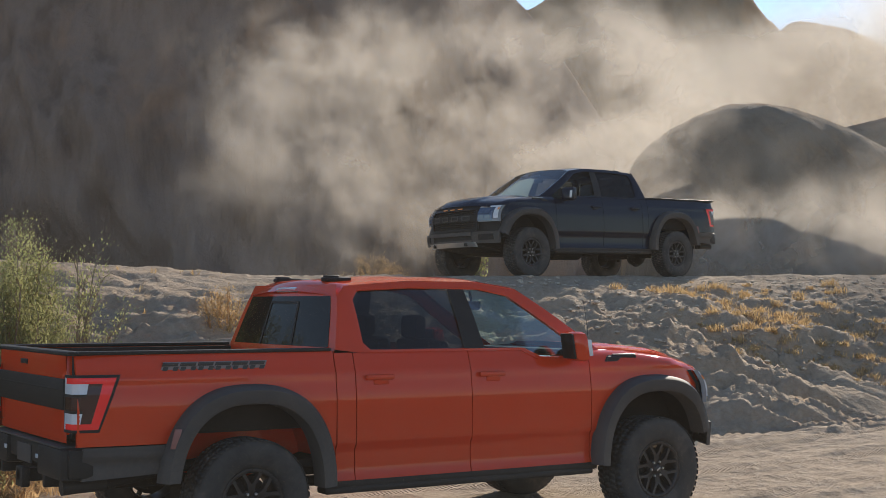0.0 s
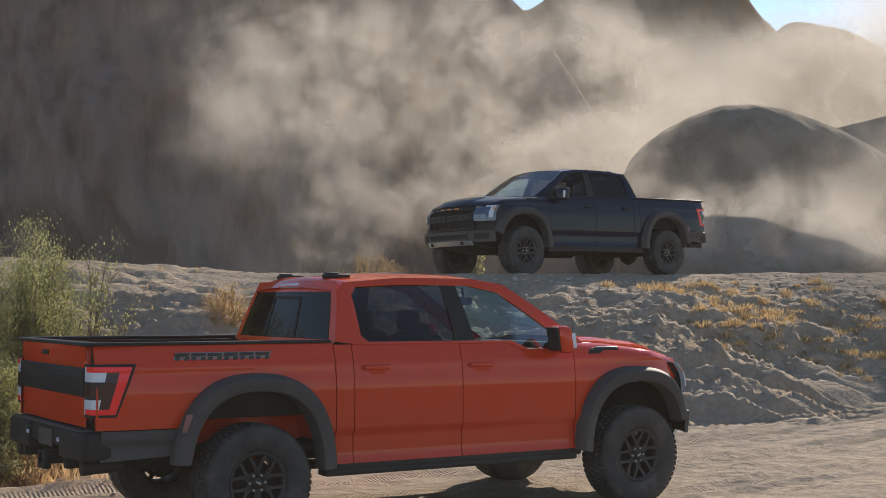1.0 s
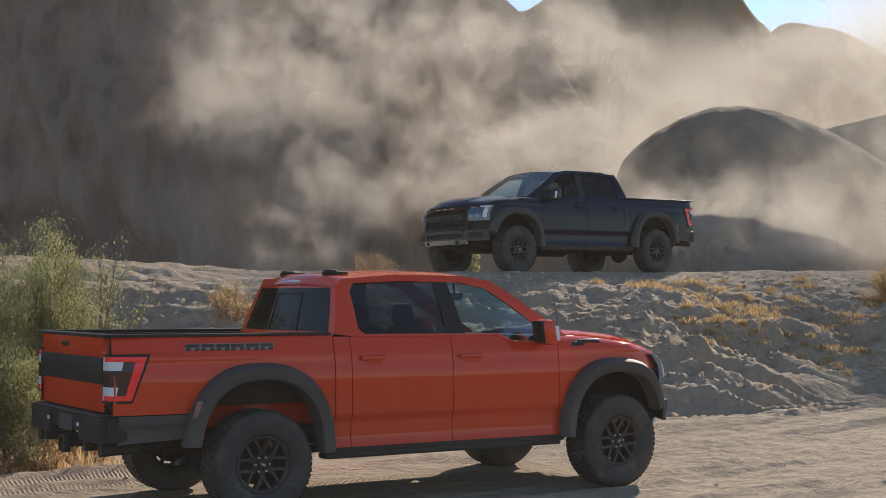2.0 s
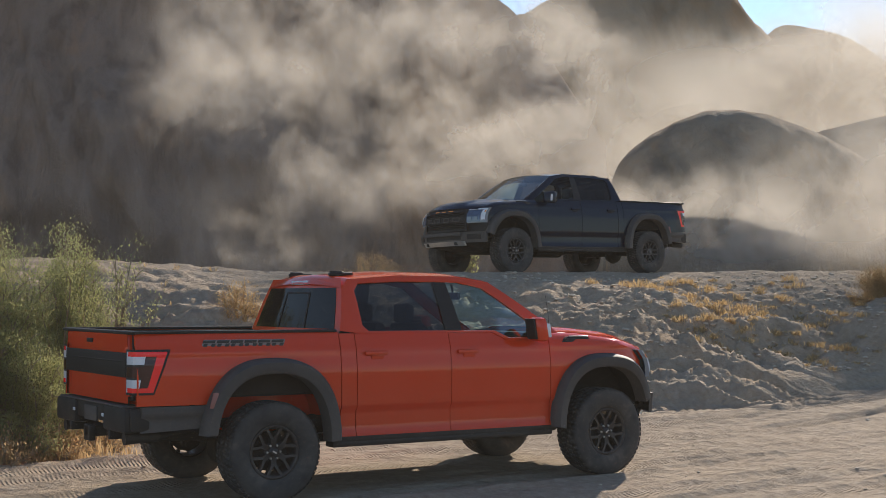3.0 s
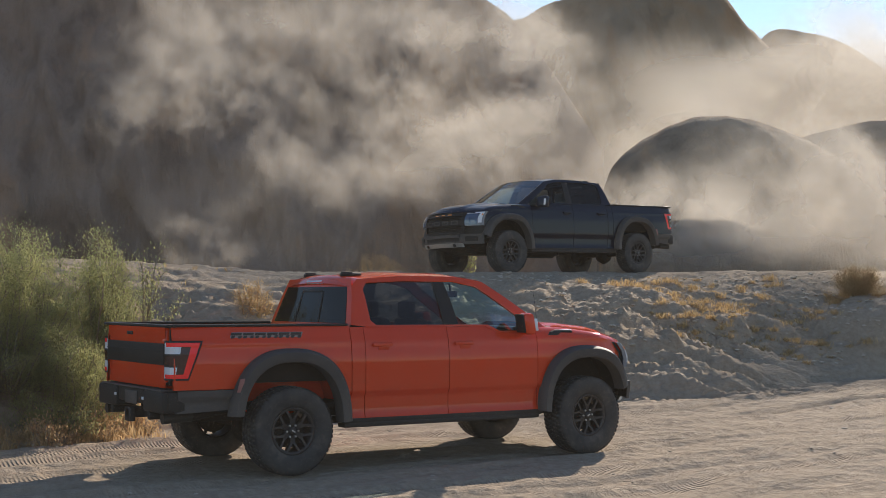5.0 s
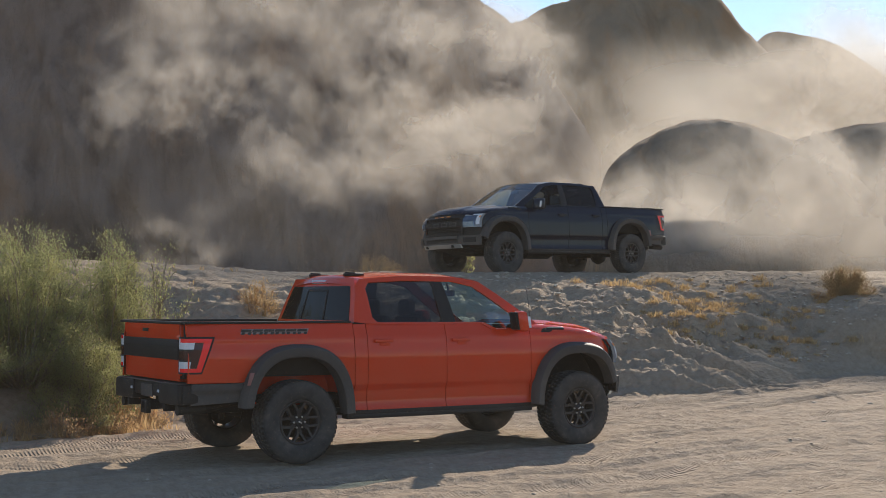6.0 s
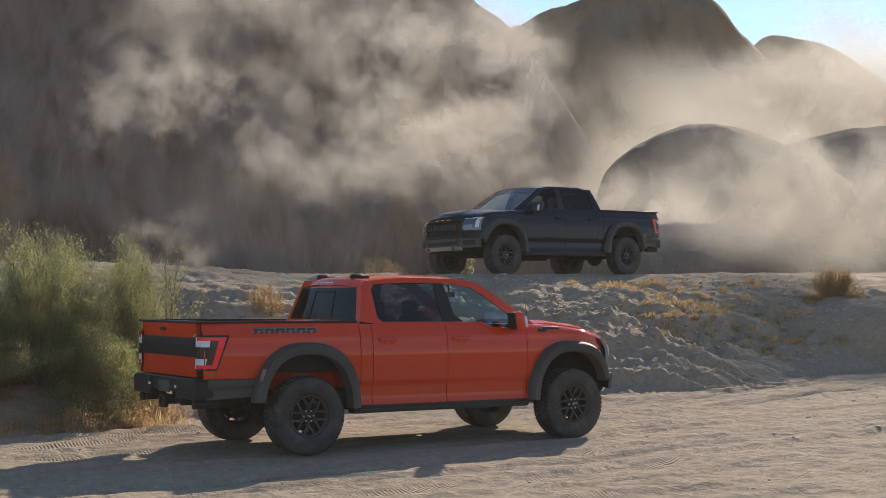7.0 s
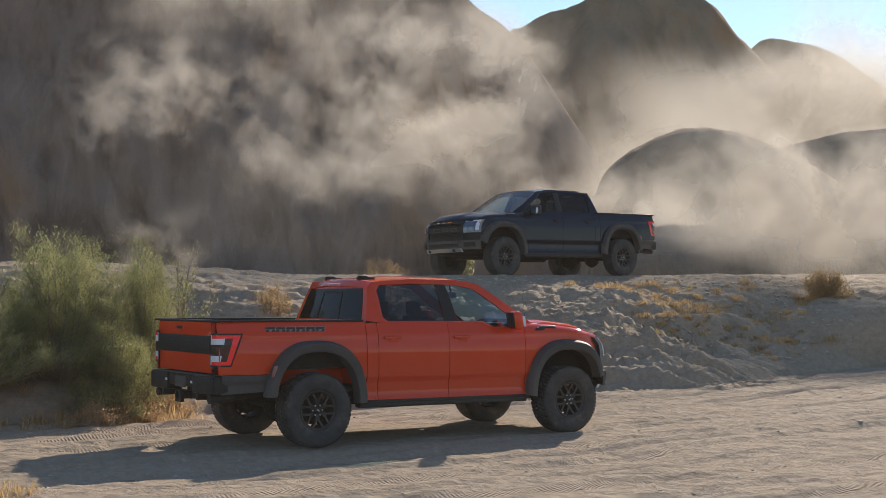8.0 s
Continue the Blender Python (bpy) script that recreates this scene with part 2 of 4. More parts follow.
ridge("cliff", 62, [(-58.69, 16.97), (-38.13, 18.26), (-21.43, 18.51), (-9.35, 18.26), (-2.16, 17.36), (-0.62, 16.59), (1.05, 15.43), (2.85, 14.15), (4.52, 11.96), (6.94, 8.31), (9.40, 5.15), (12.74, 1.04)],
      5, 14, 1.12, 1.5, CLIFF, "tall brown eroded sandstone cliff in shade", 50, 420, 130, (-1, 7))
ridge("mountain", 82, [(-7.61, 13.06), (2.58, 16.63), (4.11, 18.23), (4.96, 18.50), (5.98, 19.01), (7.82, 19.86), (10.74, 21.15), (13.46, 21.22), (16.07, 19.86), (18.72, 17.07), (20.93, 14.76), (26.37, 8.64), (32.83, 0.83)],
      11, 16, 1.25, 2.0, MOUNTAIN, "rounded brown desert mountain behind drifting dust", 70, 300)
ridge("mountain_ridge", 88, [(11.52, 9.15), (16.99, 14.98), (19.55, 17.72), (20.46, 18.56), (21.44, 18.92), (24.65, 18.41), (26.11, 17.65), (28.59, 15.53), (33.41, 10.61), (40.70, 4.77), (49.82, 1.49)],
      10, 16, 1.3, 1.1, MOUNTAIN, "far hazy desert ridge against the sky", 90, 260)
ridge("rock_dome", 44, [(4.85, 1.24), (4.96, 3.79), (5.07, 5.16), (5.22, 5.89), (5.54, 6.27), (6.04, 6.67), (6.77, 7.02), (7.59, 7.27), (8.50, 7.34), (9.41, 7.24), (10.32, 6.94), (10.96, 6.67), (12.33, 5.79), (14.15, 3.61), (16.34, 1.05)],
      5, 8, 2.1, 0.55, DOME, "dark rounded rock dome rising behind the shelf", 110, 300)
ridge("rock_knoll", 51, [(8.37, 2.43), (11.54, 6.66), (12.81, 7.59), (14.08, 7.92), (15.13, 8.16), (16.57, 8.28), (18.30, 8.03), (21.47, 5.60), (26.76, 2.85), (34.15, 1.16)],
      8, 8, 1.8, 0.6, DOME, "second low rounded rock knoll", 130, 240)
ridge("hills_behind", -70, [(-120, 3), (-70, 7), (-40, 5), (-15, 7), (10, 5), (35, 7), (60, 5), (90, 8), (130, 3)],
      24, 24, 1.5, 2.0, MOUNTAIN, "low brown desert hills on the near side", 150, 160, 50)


# ---- materials of the trucks ----
def dusty(name, colour, rough, metal=0.0, coat=0.0, dust=0.25, low=0.35, grain=0.0, sheen=0.0):
    """Paint or plastic with a film of trail dust, thicker towards the sills."""
    m, t, p = material(name)
    v = coords(t)
    spots = noise_node(t, 3.0, 7, 0.65, v)
    fine = noise_node(t, 40.0, 5, 0.7, v)
    sep = t.nodes.new("ShaderNodeSeparateXYZ")
    t.links.new(v, sep.inputs[0])
    height = maths(t, "MULTIPLY", maths(t, "SUBTRACT", 1.0, sep.outputs[2], True), low)
    film = maths(t, "MULTIPLY", maths(t, "ADD", maths(t, "MULTIPLY", spots, dust), height), maths(t, "ADD", maths(t, "MULTIPLY", fine, 0.7), 0.55), True)
    t.links.new(mix(t, film, colour, (0.36, 0.29, 0.22)), p.inputs["Base Color"])
    t.links.new(maths(t, "ADD", maths(t, "MULTIPLY", film, 0.6), rough, True), p.inputs["Roughness"])
    p.inputs["Metallic"].default_value = metal
    t.links.new(maths(t, "MULTIPLY", maths(t, "SUBTRACT", 1.0, film, True), coat), p.inputs["Coat Weight"])
    p.inputs["Coat Roughness"].default_value = 0.05
    p.inputs["Specular IOR Level"].default_value = sheen if coat else 0.2
    if grain:
        bump(t, p, noise_node(t, 160.0, 3, 0.6, v), grain, 0.004)
    return m


def plain(name, colour, rough=0.5, metal=0.0, emit=0.0):
    m, t, p = material(name)
    n = noise_node(t, 14.0, 5, 0.6, coords(t))
    t.links.new(mix(t, maths(t, "MULTIPLY", n, 0.35), colour, tuple(c * 0.55 + 0.03 for c in colour)), p.inputs["Base Color"])
    p.inputs["Roughness"].default_value, p.inputs["Metallic"].default_value = rough, metal
    if emit:
        p.inputs["Emission Color"].default_value = (*colour, 1)
        p.inputs["Emission Strength"].default_value = emit
    return m


def pane_glass(name, tint, shine, ior=1.45):
    m, t, p = material(name)
    t.nodes.remove(p)
    out = t.nodes["Material Output"]
    clear, gloss, mixer = t.nodes.new("ShaderNodeBsdfTransparent"), t.nodes.new("ShaderNodeBsdfGlossy"), t.nodes.new("ShaderNodeMixShader")
    clear.inputs[0].default_value = (*tint, 1)
    gloss.inputs["Roughness"].default_value = 0.03
    fr = add(t, "ShaderNodeFresnel", IOR=ior)
    t.links.new(maths(t, "ADD", maths(t, "MULTIPLY", fr.outputs[0], shine), 0.012, True), mixer.inputs[0])
    t.links.new(clear.outputs[0], mixer.inputs[1])
    t.links.new(gloss.outputs[0], mixer.inputs[2])
    t.links.new(mixer.outputs[0], out.inputs[0])
    return m


def make_rubber():
    m, t, p = material("tyre_rubber")
    v = coords(t)
    d = noise_node(t, 5.0, 6, 0.65, v)
    t.links.new(ramp(t, d, [(0.3, (0.030, 0.028, 0.027)), (0.55, (0.062, 0.055, 0.048)), (0.8, (0.14, 0.115, 0.09))]), p.inputs["Base Color"])
    p.inputs["Roughness"].default_value = 0.8
    bump(t, p, noise_node(t, 60.0, 4, 0.6, v), 0.25, 0.004)
    return m


RED = dusty("orange_red_paint", (0.66, 0.045, 0.006), 0.45, 0.0, 0.85, 0.08, 0.10)
BLACK = dusty("blue_black_paint", (0.003, 0.008, 0.022), 0.3, 0.0, 0.5, 0.003, 0.006, 0.0, 0.04)
FLARE = dusty("grey_flare_plastic", (0.045, 0.045, 0.048), 0.55, 0.0, 0.0, 0.22, 0.30, 0.2)
TRIM = dusty("black_trim_plastic", (0.012, 0.012, 0.013), 0.5, 0.0, 0.0, 0.10, 0.12, 0.2)
CHASSIS = dusty("dusty_chassis_steel", (0.012, 0.011, 0.011), 0.7, 0.0, 0.0, 0.10, 0.05)
RIM = dusty("dark_alloy", (0.035, 0.035, 0.038), 0.4, 0.5, 0.0, 0.10, 0.06)
SILVER = dusty("brushed_aluminium", (0.55, 0.54, 0.52), 0.35, 0.8, 0.0, 0.15, 0.1)
RUBBER = make_rubber()
DARK_PANE = pane_glass("rear_window_glass", (0.02, 0.02, 0.022), 0.55)
TINTED = pane_glass("privacy_glass", (0.15, 0.145, 0.15), 0.45)
CLEAR = pane_glass("clear_glass", (0.66, 0.80, 0.82), 0.22)
CABIN = plain("cabin_cloth", (0.035, 0.036, 0.04), 0.8)
DASH = plain("dash_vinyl", (0.16, 0.17, 0.18), 0.6)
RED_LENS = plain("red_lamp_lens", (0.70, 0.02, 0.02), 0.15, 0.0, 0.12)
DARK_LENS = plain("smoked_lamp_lens", (0.05, 0.012, 0.01), 0.2)
WHITE_LENS = plain("white_lamp_lens", (0.75, 0.76, 0.78), 0.12)
LAMP_GLASS = plain("headlamp_lens", (0.10, 0.14, 0.21), 0.08, 0.2)
HEAD_SHELL = plain("headlamp_shell", (0.20, 0.22, 0.25), 0.2)
AMBER = plain("amber_lamp_lens", (0.80, 0.30, 0.06), 0.2, 0.0, 0.1)
MARKER = plain("dusty_marker_lens", (0.30, 0.12, 0.10), 0.4)
BADGE = plain("badge_black", (0.012, 0.012, 0.014), 0.35)
BADGE_EDGE = plain("badge_pale_edge", (0.24, 0.20, 0.20), 0.4)


# ---- shapes in code ----
def part(name, shape, mat, parent, label="", flat=False):
    verts, faces = shape
    me = mesh_from(name, verts, faces, mat, not flat)
    if len(faces) < 4000:
        me.set_sharp_from_angle(angle=0.75)
    ob = new(name, me)
    ob.parent = parent
    if label:
        tagged(ob, label)
    return ob


def from_bm(bm):
    bm.verts.index_update()
    out = [v.co.copy() for v in bm.verts], [[v.index for v in f.verts] for f in bm.faces]
    bm.free()
    return out


def block(cx, cy, cz, sx, sy, sz, bevel=0.01, shear=0.0, ry=0.0, rz=0.0):
    bm = bmesh.new()
    bmesh.ops.create_cube(bm, size=1.0)
    for v in bm.verts:
        v.co = Vector((v.co.x * sx + shear * v.co.z * sz, v.co.y * sy, v.co.z * sz))
    if bevel:
        bmesh.ops.bevel(bm, geom=bm.edges[:], offset=bevel, segments=2, profile=0.5, affect="EDGES")
    bm.transform(pose(cx, cy, cz, 0, ry, rz))
    return from_bm(bm)


def joined(*shapes):
    verts, faces = [], []
    for v, f in shapes:
        k = len(verts)
        verts += list(v)
        faces += [[i + k for i in q] for q in f]
    return verts, faces


def mirrored(shape):
    return [(v[0], -v[1], v[2]) for v in shape[0]], [list(f)[::-1] for f in shape[1]]


def lathe(profile, n, cx=0.0, cy=0.0, cz=0.0):
    """profile of (radius, y), turned round the y axis."""
    a = np.linspace(0, 2 * math.pi, n, endpoint=False)
    verts = [(cx + r * math.cos(q), cy + y, cz + r * math.sin(q)) for r, y in profile for q in a]
    return verts, grid_faces(len(profile), n, True)


def tube(points, radius, n=8):
    verts, pts = [], [Vector(p) for p in points]
    for i, p in enumerate(pts):
        d = (pts[min(i + 1, len(pts) - 1)] - pts[max(i - 1, 0)]).normalized()
        s = d.cross(Vector((0, 0, 1)) if abs(d.z) < 0.9 else Vector((1, 0, 0))).normalized()
        u = s.cross(d)
        r = radius[i] if isinstance(radius, (list, tuple)) else radius
        verts += [p + r * (math.cos(q) * s + math.sin(q) * u) for q in np.linspace(0, 2 * math.pi, n, endpoint=False)]
    faces = grid_faces(len(pts), n, True)
    faces += [list(range(n))[::-1], list(range((len(pts) - 1) * n, len(pts) * n))]
    return verts, faces


def outline(points, n=6):
    """A closed outline with n steps on each side."""
    pts = [Vector(p) for p in points]
    out = []
    for a, b in zip(pts, pts[1:] + pts[:1]):
        out += [a.lerp(b, k / n) for k in range(n)]
    return out


# ---- the truck's skin ----
def body_y(x, z):
    y = 1.0
    if z > 1.10:
        y -= 0.075 * ((z - 1.10) / 0.37) ** 1.6
    y += 0.010 * math.exp(-(((z - 1.31) / 0.035) ** 2))
    y -= 0.028 * float(smooth((0.80 - z) / 0.05)) - 0.02 * float(smooth((0.60 - z) / 0.08))
    if x > 3.75:
        y -= 0.13 * ((x - 3.75) / 0.6) ** 2
    if x < -0.7:
        y -= 0.045 * ((-0.7 - x) / 0.5) ** 2
    return y


def superarc(xc, a, b, q, n=2.5, zc=0.44):
    c, s = math.cos(q), math.sin(q)
    return xc + a * math.copysign(abs(c) ** (2 / n), c), zc + b * math.copysign(abs(s) ** (2 / n), s)


def in_arch(x, z, xc, a=0.61, b=0.735, n=2.5, zc=0.44):
    return abs((x - xc) / a) ** n + abs((z - zc) / b) ** n < 1 if z > zc else abs(x - xc) < a


def skin(x0, x1, low, high, side, arches=(), step=0.035, nz=26, top=(0.03, 0.0)):
    """A pressed side panel from x0 to x1 between two height functions, with folded edges; top: the fold of its upper edge, in and up."""
    xs = np.linspace(x0, x1, max(3, int((x1 - x0) / step) + 2))
    rows = []
    for i, x in enumerate([xs[0], *xs, xs[-1]]):
        inward = 0.03 if i in (0, len(xs) + 1) else 0.0
        lo, hi = low(x), high(x)
        col = [(x, body_y(x, lo) - 0.04, lo)]
        for z in np.linspace(lo, hi, nz):
            col.append((x, body_y(x, z) - inward, z))
        col += [(x, body_y(x, hi) - 0.4 * top[0] - inward, hi + 0.75 * top[1]), (x, body_y(x, hi) - top[0] - inward, hi + top[1])]
        rows.append([(p[0], p[1] * side, p[2]) for p in col])
    n = len(rows[0])
    faces = []
    for i in range(len(rows) - 1):
        for j in range(n - 1):
            c = np.mean([rows[i][j], rows[i + 1][j + 1]], axis=0)
            if any(in_arch(c[0], c[2], *a) for a in arches):
                continue
            f = [i * n + j, (i + 1) * n + j, (i + 1) * n + j + 1, i * n + j + 1]
            faces.append(f if side < 0 else f[::-1])
    return [p for r in rows for p in r], faces


def glass_y(x, z):
    y = 0.945 - 0.40 * (z - 1.45) - 0.12 * max(0.0, z - 1.75)
    return y - (0.10 * ((x - 2.2) / 0.9) ** 2 if x > 2.2 else 0.0)


CAB_OUT = [(0.70, 1.475), (0.80, 1.86), (0.88, 1.945), (1.45, 1.985), (2.10, 1.985), (2.46, 1.930), (3.25, 1.437), (3.12, 1.372), (2.52, 1.372), (2.36, 1.447), (1.5, 1.452), (0.9, 1.452)]
CAB_IN = [(0.945, 1.52), (0.93, 1.84), (0.985, 1.905), (1.45, 1.93), (2.08, 1.925), (2.36, 1.872), (3.02, 1.445), (2.98, 1.394), (2.56, 1.394), (2.40, 1.466), (1.5, 1.472), (1.0, 1.472)]


def roof_edge(x):
    return float(np.interp(x, [0.80, 0.88, 1.45, 2.10, 2.46], [1.86, 1.945, 1.988, 1.985, 1.930]))


def ring(outer, inner, side, depth=0.05):
    o, n = [(p.x, p.y) for p in outline([(*p, 0) for p in outer])], [(p.x, p.y) for p in outline([(*p, 0) for p in inner])]
    loops = [[(x, (glass_y(x, z) - depth) * side, z) for x, z in o], [(x, glass_y(x, z) * side, z) for x, z in o],
             [(a[0] * 0.15 + b[0] * 0.85, (glass_y(a[0] * 0.15 + b[0] * 0.85, a[1] * 0.15 + b[1] * 0.85) + 0.004) * side, a[1] * 0.15 + b[1] * 0.85) for a, b in zip(o, n)],
             [(x, (glass_y(x, z) - 0.004) * side, z) for x, z in n], [(x, (glass_y(x, z) - depth) * side, z) for x, z in n]]
    faces = grid_faces(5, len(o), True)
    return [p for l in loops for p in l], faces if side > 0 else [f[::-1] for f in faces]


def pane(points, side, inset=0.018):
    pts = outline([(*p, 0) for p in points], 4)
    c = sum((Vector((p.x, p.y, 0)) for p in pts), Vector()) / len(pts)
    verts = [(p.x, (glass_y(p.x, p.y) - inset) * side, p.y) for p in pts] + [(c.x, (glass_y(c.x, c.y) - inset) * side, c.y)]
    k = len(pts)
    return verts, [(i, (i + 1) % k, k) for i in range(k)]


def nose_x(y, z=1.0):
    return 4.60 - 0.27 * (abs(y) / 0.95) ** 2.3 - (0.10 * (z - 1.12) / 0.12 if z > 1.12 else 0.0)


def fascia(y0, y1, z0, z1, proud=0.0, ny=16, nz=5, lean=0.0, thick=0.04):
    """A piece of the front end between two widths and heights, with folded edges."""
    ys, zs = np.linspace(y0, y1, ny), np.linspace(z0, z1, nz)
    rows = []
    for i, z in enumerate([zs[0], *zs, zs[-1]]):
        back = thick if i in (0, nz + 1) else 0.0
        row = []
        for j, y in enumerate([ys[0], *ys, ys[-1]]):
            b = thick if j in (0, ny + 1) else back
            row.append((nose_x(y, z) + proud - b - lean * (z1 - z), y, z))
        rows.append(row)
    return [p for r in rows for p in r], grid_faces(nz + 2, ny + 2)


def flare_shape(xc, side, out, inn, q0, q1):
    rows, qs = [], np.linspace(radians(q0), radians(q1), 40)
    for k, y in ((1.0, 0.965), (1.0, 1.0), (0.93, 1.07), (0.72, 1.105), (0.2, 1.108), (0.03, 1.095), (0.0, 1.07), (0.0, 0.93)):
        a, b = inn[0] + (out[0] - inn[0]) * k, inn[1] + (out[1] - inn[1]) * k
        row = []
        for q in qs:
            x, z = superarc(xc, a, b, q)
            nose = 0.10 * max(0.0, (x - 3.95) / 0.45) ** 2
            row.append((x, (y - nose) * side, max(z, 0.61 if x < -0.3 else 0.44)))
        rows.append(row)
    faces = grid_faces(len(rows), len(qs))
    return [p for r in rows for p in r], faces if side < 0 else [f[::-1] for f in faces]


def liner_shape(xc, side, a, b):
    qs = np.linspace(0.3, math.pi - 0.3, 25)
    rows = []
    for y in (0.985, 0.60):
        rows.append([(superarc(xc, a, b, q)[0], y * side, superarc(xc, a, b, q)[1]) for q in qs])
    rows.append([(xc + (x - xc) * 0.02, y, 0.5 + (z - 0.5) * 0.02) for x, y, z in rows[-1]])
    return [p for r in rows for p in r], grid_faces(3, len(qs))


# ---- wheels ----
def tyre_shape():
    prof = [(0.225, 0.10), (0.24, 0.135), (0.27, 0.150), (0.33, 0.160), (0.385, 0.157), (0.415, 0.145), (0.428, 0.13), (0.432, 0.06), (0.434, 0.0),
            (0.432, -0.06), (0.428, -0.13), (0.415, -0.145), (0.385, -0.157), (0.33, -0.160), (0.27, -0.150), (0.24, -0.135), (0.225, -0.10)]
    shapes = [lathe(prof, 72)]
    n = 54
    for k in range(n):
        q = 2 * math.pi * k / n
        for y, w, tw, dq in ((0.118, 0.062, 0.25, 0.0), (0.045, 0.060, -0.35, 0.35), (-0.030, 0.060, 0.35, 0.7), (-0.110, 0.062, -0.25, 0.15)):
            a = q + dq * 2 * math.pi / n
            verts, r0, r1 = [], 0.425, 0.438
            for r in (r0, r1):
                for du, dv in ((-1, -1), (1, -1), (1, 1), (-1, 1)):
                    aa = a + (du * 0.018 + dv * tw * 0.014) / r1
                    rr = r - (0.008 if r == r1 and y * dv > 0.1 else 0)
                    verts.append((rr * math.cos(aa), y + dv * w / 2, rr * math.sin(aa)))
            shapes.append((verts, [(4, 5, 6, 7), (0, 1, 5, 4), (1, 2, 6, 5), (2, 3, 7, 6), (3, 0, 4, 7)]))
    return joined(*shapes)


def spoke_shape(q):
    """One forked spoke, from the hub to two points on the barrel."""
    shapes = []
    for fork in (-1, 1):
        pts = [(0.045, 0.0), (0.115, fork * 0.012), (0.150, fork * 0.035), (0.205, fork * 0.070)]
        rows = []
        for (r, o), (w, h, d) in zip(pts, ((0.026, 0.105, 0.05), (0.020, 0.112, 0.05), (0.017, 0.118, 0.045), (0.021, 0.122, 0.04))):
            rows.append([(r, o - w, h - d), (r, o - w * 0.75, h), (r, o + w * 0.75, h), (r, o + w, h - d)])
        c, s = math.cos(q), math.sin(q)
        verts = [(r * c - o * s, y, r * s + o * c) for row in rows for r, o, y in row]
        shapes.append((verts, grid_faces(4, 4, True) + [(0, 1, 2, 3), (15, 14, 13, 12)]))
    return joined(*shapes)


TYRE_ME = mesh_from("tyre", *tyre_shape(), RUBBER)
BARREL_ME = mesh_from("rim", *lathe([(0.212, -0.11), (0.205, -0.05), (0.198, 0.02), (0.196, 0.07), (0.205, 0.118), (0.214, 0.128), (0.228, 0.130), (0.236, 0.126), (0.238, 0.112), (0.226, 0.10)], 48), RIM)
BACK_ME = mesh_from("brake_disc", *lathe([(0.001, 0.03), (0.165, 0.03), (0.17, 0.02), (0.17, -0.02), (0.09, -0.04), (0.09, -0.12), (0.001, -0.12)], 32), CHASSIS)
HUB_ME = mesh_from("hub_cap", *lathe([(0.001, 0.128), (0.028, 0.127), (0.036, 0.120), (0.038, 0.10), (0.062, 0.104), (0.078, 0.100), (0.085, 0.07)], 24), RIM)
MARK_ME = mesh_from("hub_badge", *block(0, 0.130, 0, 0.042, 0.006, 0.013, 0.002), SILVER)
NUT_ME = mesh_from("lug_nut", *lathe([(0.001, 0.022), (0.008, 0.022), (0.011, 0.018), (0.011, 0.0)], 6), SILVER, False)
BOLT_ME = mesh_from("ring_bolt", *lathe([(0.001, 0.008), (0.006, 0.008), (0.008, 0.0)], 6), TRIM, False)
SPOKE_ME = mesh_from("spoke", *spoke_shape(0.0), RIM, False)


def wheel(truck, x, y, turn, steer=0.0):
    """A wheel with its outer face towards +y before it is turned."""
    w = new("wheel", TYRE_ME)
    w.parent = truck
    w.matrix_basis = pose(x, y, 0.44, 0, 0, (180 if y < 0 else 0) + steer) @ pose(0, 0, 0, 0, turn, 0)
    tagged(w, "knobbly black off-road tyre on a dark alloy rim")
    for name, me in (("rim", BARREL_ME), ("brake_disc", BACK_ME), ("hub_cap", HUB_ME), ("hub_badge", MARK_ME)):
        new(name, me).parent = w
    for k in range(6):
        s = new("spoke", SPOKE_ME)
        s.parent = w
        s.matrix_basis = pose(0, 0, 0, 0, 60 * k, 0)
        n = new("lug_nut", NUT_ME)
        n.parent = w
        n.matrix_basis = pose(0, 0, 0, 0, 60 * k + 30, 0) @ pose(0.062, 0.098, 0)
    for k in range(18):
        b = new("ring_bolt", BOLT_ME)
        b.parent = w
        b.matrix_basis = pose(0, 0, 0, 0, 20 * k, 0) @ pose(0.226, 0.128, 0)


# ---- lamps ----
def tail_path(s):
    """From the tailgate's edge round the corner to the side: s in metres."""
    if s < 0.13:
        return -1.240 + 0.010 * (s / 0.13) ** 2, 0.80 + s
    if s < 0.17:
        k = (s - 0.13) / 0.04
        return -1.23 + 0.04 * k, 0.93 + 0.024 * k
    x = -1.19 + (s - 0.17)
    return x, body_y(x, 1.15) + 0.004


